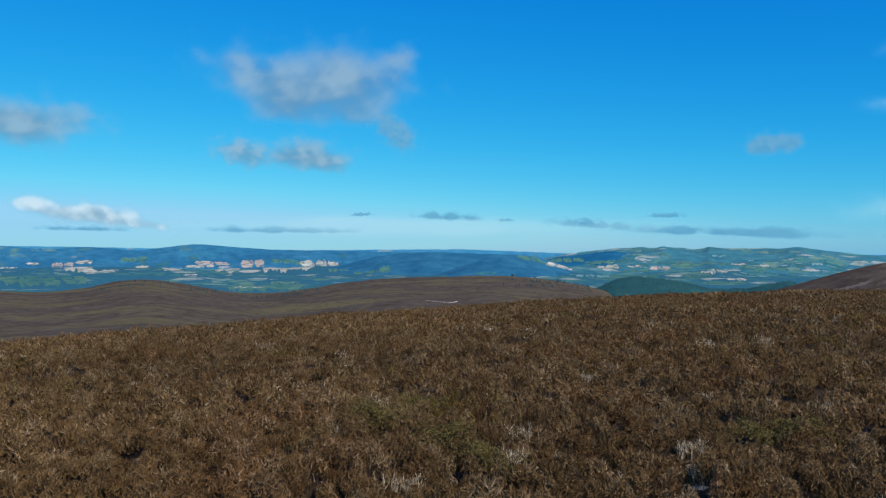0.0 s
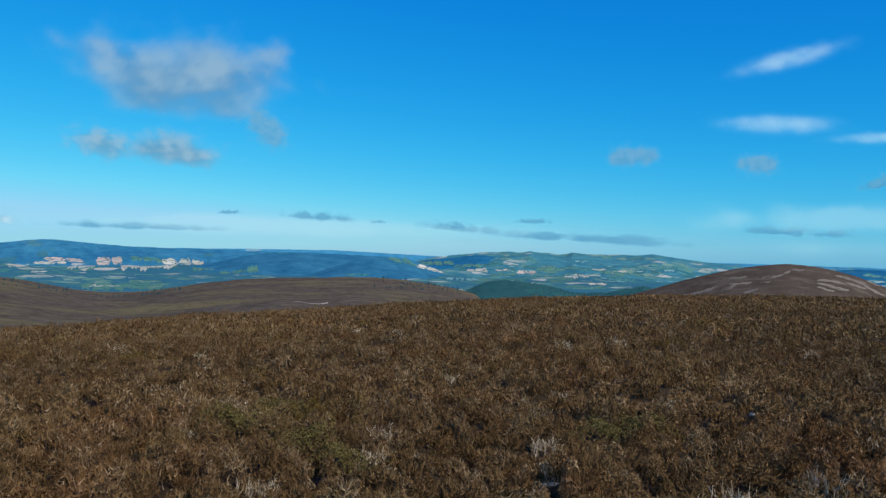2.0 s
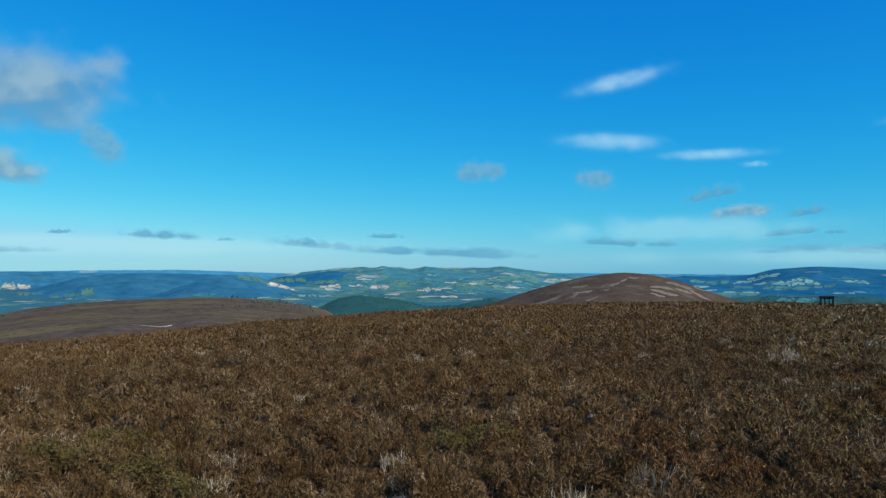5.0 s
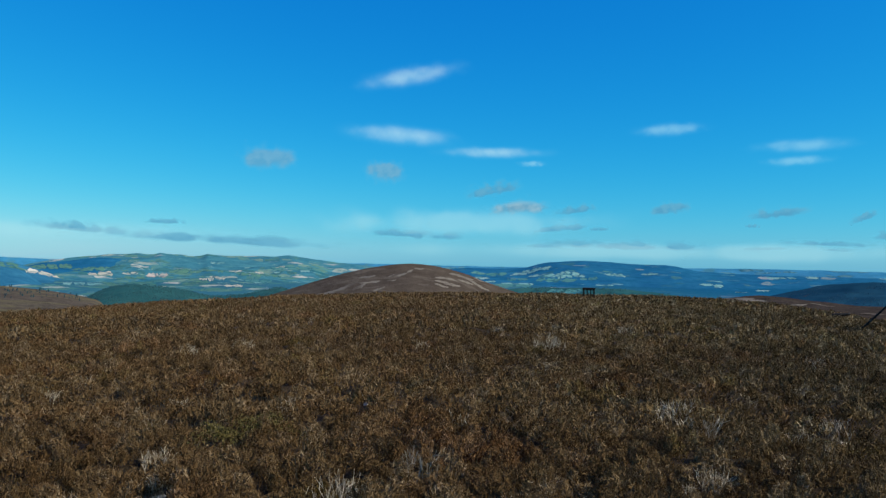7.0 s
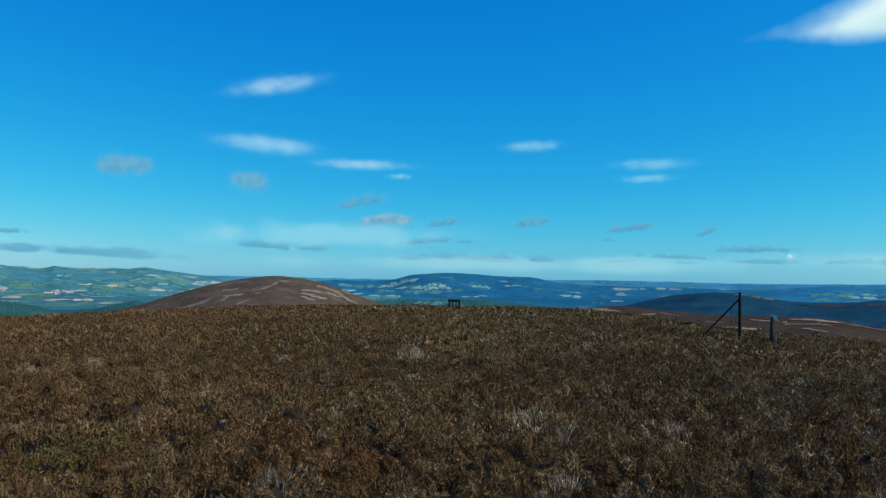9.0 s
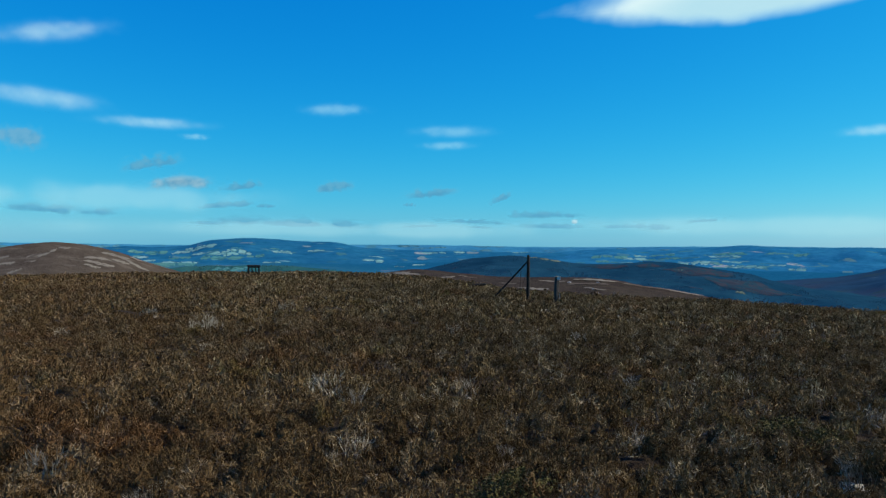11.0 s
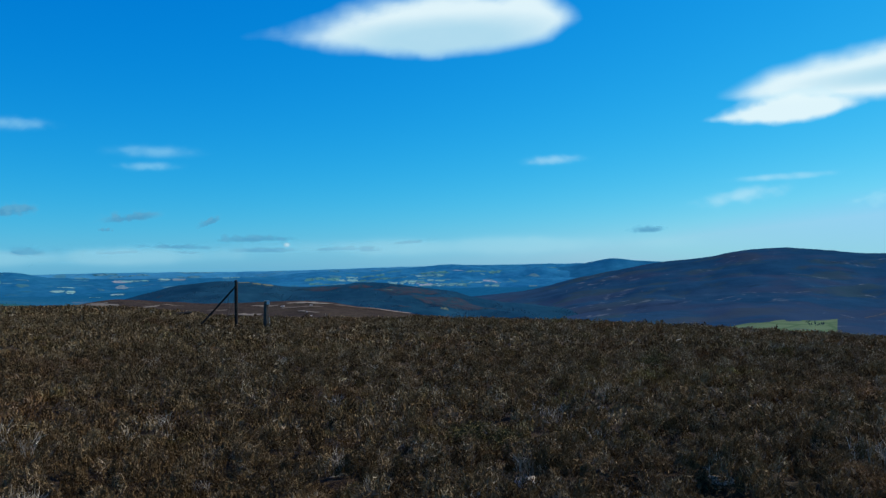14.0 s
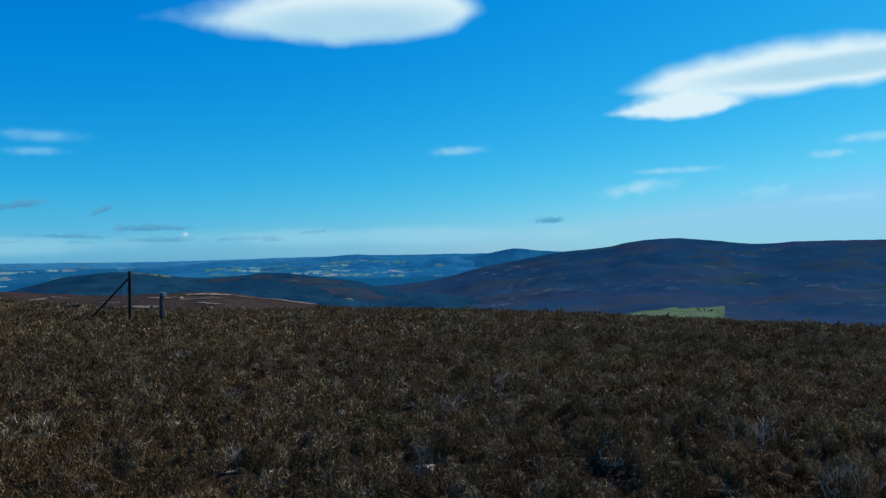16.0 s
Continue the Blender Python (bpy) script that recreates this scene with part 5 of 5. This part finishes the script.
    verts = np.stack([r * np.sin(a) * np.cos(e), r * np.cos(a) * np.cos(e), EYE_HEIGHT + r * np.sin(e)], -1).reshape(-1, 3)
    faces = grid_faces(ny, nx)
    solid = thick.ravel()[faces].max(1) > -0.12
    used, faces = np.unique(faces[solid], return_inverse=True)
    ob = mesh_object("cloud", verts[used], faces.reshape(-1, 4), [mat])
    for name, values in (("thickness", thick.ravel()[used]), ("lit", lit.ravel()[used])):
        at = ob.data.attributes.new(name, "FLOAT", "POINT")
        at.data.foreach_set("value", values.astype(np.float32))
    return tagged(ob, label, "cloud", "clouds in the blue sky", "structure")


HEAP, SMALL = "grey-white fair-weather cloud with a darker base", "small grey cloud low over the hills"
LENS, WISP = "smooth bright white lens-shaped cloud", "thin white streak of cloud"
LOW = "flat bluish-grey bar of cloud over the horizon"
cloud(HEAP, GREY_CLOUD, -22.00, 11.98, 14.0, 6.3, "heap", 0, 1, heads=(
    (-0.72, 0.28, 0.26, 0.36), (-0.42, -0.05, 0.28, 0.5), (0.18, 0.5, 0.26, 0.42), (0.0, -0.15, 0.4, 0.5), (0.74, 0.42, 0.17, 0.42), (0.5, 0.0, 0.32, 0.5), (-0.25, -0.55, 0.26, 0.3), (0.38, -0.6, 0.3, 0.3)))
cloud(HEAP, FAINT_CLOUD, -16.00, 8.35, 3.6, 3.2, "heap", -30, 2, 3, 0.35)
cloud(HEAP, GREY_CLOUD, -22.36, 6.88, 7.2, 3.1, "heap", -5, 3, heads=((0.0, 0.35, 0.34, 0.5), (-0.45, -0.2, 0.3, 0.4), (0.45, -0.25, 0.35, 0.4), (0.0, -0.3, 0.5, 0.4)))
cloud(HEAP, GREY_CLOUD, -27.26, 6.87, 5.6, 2.9, "heap", 0, 4, heads=((0.0, 0.2, 0.5, 0.5), (0.3, -0.3, 0.4, 0.4)))
cloud(HEAP, GREY_CLOUD, -41.50, 8.14, 10.8, 4.4, "heap", -3, 5, 4)
cloud(HEAP, PUFF_CLOUD, -36.78, 2.30, 9.2, 2.2, "heap", -4, 6, heads=((-0.8, 0.4, 0.14, 0.5), (-0.62, 0.15, 0.16, 0.5), (-0.3, -0.1, 0.25, 0.4), (0.0, 0.15, 0.15, 0.4), (0.25, -0.2, 0.25, 0.4), (0.7, -0.35, 0.25, 0.25)))
cloud(HEAP, FAINT_CLOUD, 10.55, 7.34, 3.9, 2.2, "heap", -2, 7, 3, 0.25)
cloud(HEAP, FAINT_CLOUD, 18.94, 6.47, 2.8, 2.2, "heap", 5, 8, 3, 0.25)
cloud(WISP, WHITE_CLOUD, 20.74, 13.48, 8.0, 1.5, "streak", 11, 9, ragged=0.25)
cloud(WISP, WHITE_CLOUD, 20.25, 9.24, 9.0, 1.5, "streak", -4, 10, ragged=0.25)
cloud(WISP, WHITE_CLOUD, 26.92, 8.10, 8.0, 0.95, "streak", 0, 11, ragged=0.25)
cloud(WISP, THIN_CLOUD, 29.89, 7.29, 2.2, 0.5, "streak", 0, 12)
cloud(SMALL, FAR_CLOUD, 27.04, 5.34, 3.85, 1.59, "bar", 10, 13)
cloud(SMALL, GREY_CLOUD, 29.09, 4.07, 4.6, 1.3, "heap", 4, 14, 4)
cloud(SMALL, FAR_CLOUD, 33.08, 3.93, 2.97, 1.01, "bar", 8, 15)
cloud(SMALL, FAR_CLOUD, 39.65, 3.99, 3.0, 1.1, "heap", 4, 16, 3)
cloud(SMALL, FAR_CLOUD, 46.71, 3.65, 3.85, 1.16, "bar", 7, 17)
cloud(SMALL, FAR_CLOUD, 51.93, 3.35, 1.76, 0.87, "bar", 22, 18)
cloud(WISP, THIN_CLOUD, 39.64, 9.61, 5.0, 1.0, "streak", 2, 19, ragged=0.25)
cloud(WISP, THIN_CLOUD, 48.34, 8.20, 6.4, 1.0, "streak", 1, 20, ragged=0.25)
cloud(WISP, THIN_CLOUD, 48.03, 7.18, 4.4, 0.75, "streak", 1, 21, ragged=0.25)
cloud(LENS, LENS_CLOUD, 67.2, 16.83, 21.2, 6.0, "lens", 3.0, 22, ragged=0.5, ends=(1.15, 4.5), core=(0.15, -0.2, 0.62))
cloud(LENS, LENS_CLOUD, 101.30, 11.55, 23.0, 4.6, "lens", 1.5, 23, ragged=0.5, ends=(2.6, 1.7), core=(0.15, 0.06, 0.36))
cloud(LENS, LENS_CLOUD, 92.70, 9.90, 9.4, 2.9, "lens", 2, 46, ragged=0.5, ends=(1.3, 2.2), core=(0.6, 1.9, 0.4), ahead=320.0)
cloud("faint white veil of cloud above the horizon", VEIL, 23.87, 2.97, 22.0, 2.2, "streak", 1, 51, ragged=0.6)
cloud("faint white veil of cloud above the horizon", VEIL, -13.00, 1.67, 42.0, 1.6, "streak", 0, 52, ragged=0.6)
cloud("faint white veil of cloud above the horizon", VEIL, 40.17, 0.98, 40.0, 1.4, "streak", 0, 53, ragged=0.6)
cloud("faint white veil of cloud above the horizon", VEIL, 70.80, 1.36, 36.0, 1.6, "streak", 0, 54, ragged=0.6)
cloud(WISP, WHITE_CLOUD, 77.0, 7.55, 5.2, 0.85, "streak", 1, 24, ragged=0.25)
cloud(WISP, WHITE_CLOUD, 104.72, 7.05, 5.2, 0.9, "streak", 2, 25, ragged=0.3)
cloud(WISP, WHITE_CLOUD, 102.49, 6.14, 3.8, 0.75, "streak", 1, 26, ragged=0.3)
cloud(WISP, WHITE_CLOUD, 89.97, 4.41, 7.4, 1.4, "streak", 7, 27, ragged=0.4)
cloud(WISP, WHITE_CLOUD, 92.5, 5.6, 7.4, 0.65, "streak", 1, 28, ragged=0.3)
cloud(WISP, THIN_CLOUD, 98.43, 3.80, 4.4, 1.3, "streak", 5, 29, ragged=0.6)
cloud(WISP, THIN_CLOUD, 103.10, 3.24, 8.0, 0.8, "streak", 1, 30, ragged=0.5)
cloud(SMALL, FAR_CLOUD, 83.54, 2.29, 2.42, 0.8, "bar", 2, 31, ragged=0.2)
cloud(LOW, FAR_CLOUD, -12.18, 2.43, 5.28, 1.01, "bar", -3, 32)
cloud(LOW, FAR_CLOUD, -1.80, 1.89, 6.38, 1.01, "bar", -4, 33)
cloud(LOW, FAR_CLOUD, 7.20, 1.35, 14.3, 1.23, "bar", -2, 34)
cloud(LOW, FAR_CLOUD, 3.63, 2.49, 2.64, 0.58, "bar", 0, 35)
cloud(LOW, FAR_CLOUD, -24.25, 1.36, 10.45, 0.8, "bar", 0, 36)
cloud(LOW, FAR_CLOUD, 21.42, 1.99, 7.26, 1.01, "bar", -2, 37)
cloud(LOW, FAR_CLOUD, 32.16, 2.59, 3.96, 0.8, "bar", 4, 38)
cloud(LOW, FAR_CLOUD, 36.56, 1.38, 11.55, 1.09, "bar", -1, 39)
cloud(LOW, FAR_CLOUD, 49.78, 1.61, 5.06, 0.51, "bar", -2, 40)
cloud(LOW, FAR_CLOUD, 54.94, 2.14, 5.72, 0.87, "bar", 0, 41)
cloud(LOW, FAR_CLOUD, 55.56, 1.32, 4.62, 0.65, "bar", 0, 42)
cloud(LOW, FAR_CLOUD, 62.21, 1.35, 3.74, 0.51, "bar", 0, 43)
cloud(LOW, FAR_CLOUD, 66.30, 1.75, 2.42, 0.36, "bar", 3, 44)
cloud(LOW, FAR_CLOUD, -37.49, 1.29, 5.5, 0.58, "bar", 0, 45)
cloud(LOW, FAR_CLOUD, 45.2, 2.8, 1.0, 0.45, "bar", -1, 60)
cloud(LOW, FAR_CLOUD, 63.3, 1.2, 1.7, 0.3, "bar", 0, 61)
cloud(LOW, FAR_CLOUD, 34.8, 2.55, 1.3, 0.4, "bar", 1, 62)
cloud(LOW, FAR_CLOUD, -18.5, 2.55, 1.6, 0.45, "bar", 2, 63)
cloud(LOW, FAR_CLOUD, -7.9, 2.2, 1.3, 0.4, "bar", -1, 64)
cloud(LOW, FAR_CLOUD, 30.8, 1.28, 2.4, 0.4, "bar", 0, 65)
cloud(LOW, FAR_CLOUD, 60.2, 1.3, 1.6, 0.35, "bar", 1, 66)
cloud(LOW, FAR_CLOUD, 45.9, 1.25, 2.6, 0.35, "bar", 2, 67)
cloud(LOW, FAR_CLOUD, 50.5, 1.2, 1.8, 0.3, "bar", -1, 68)
cloud("tiny white puff of cloud over the horizon", PUFF_CLOUD, 57.35, 1.66, 0.6, 0.42, "streak", 0, 70, ragged=0.2)
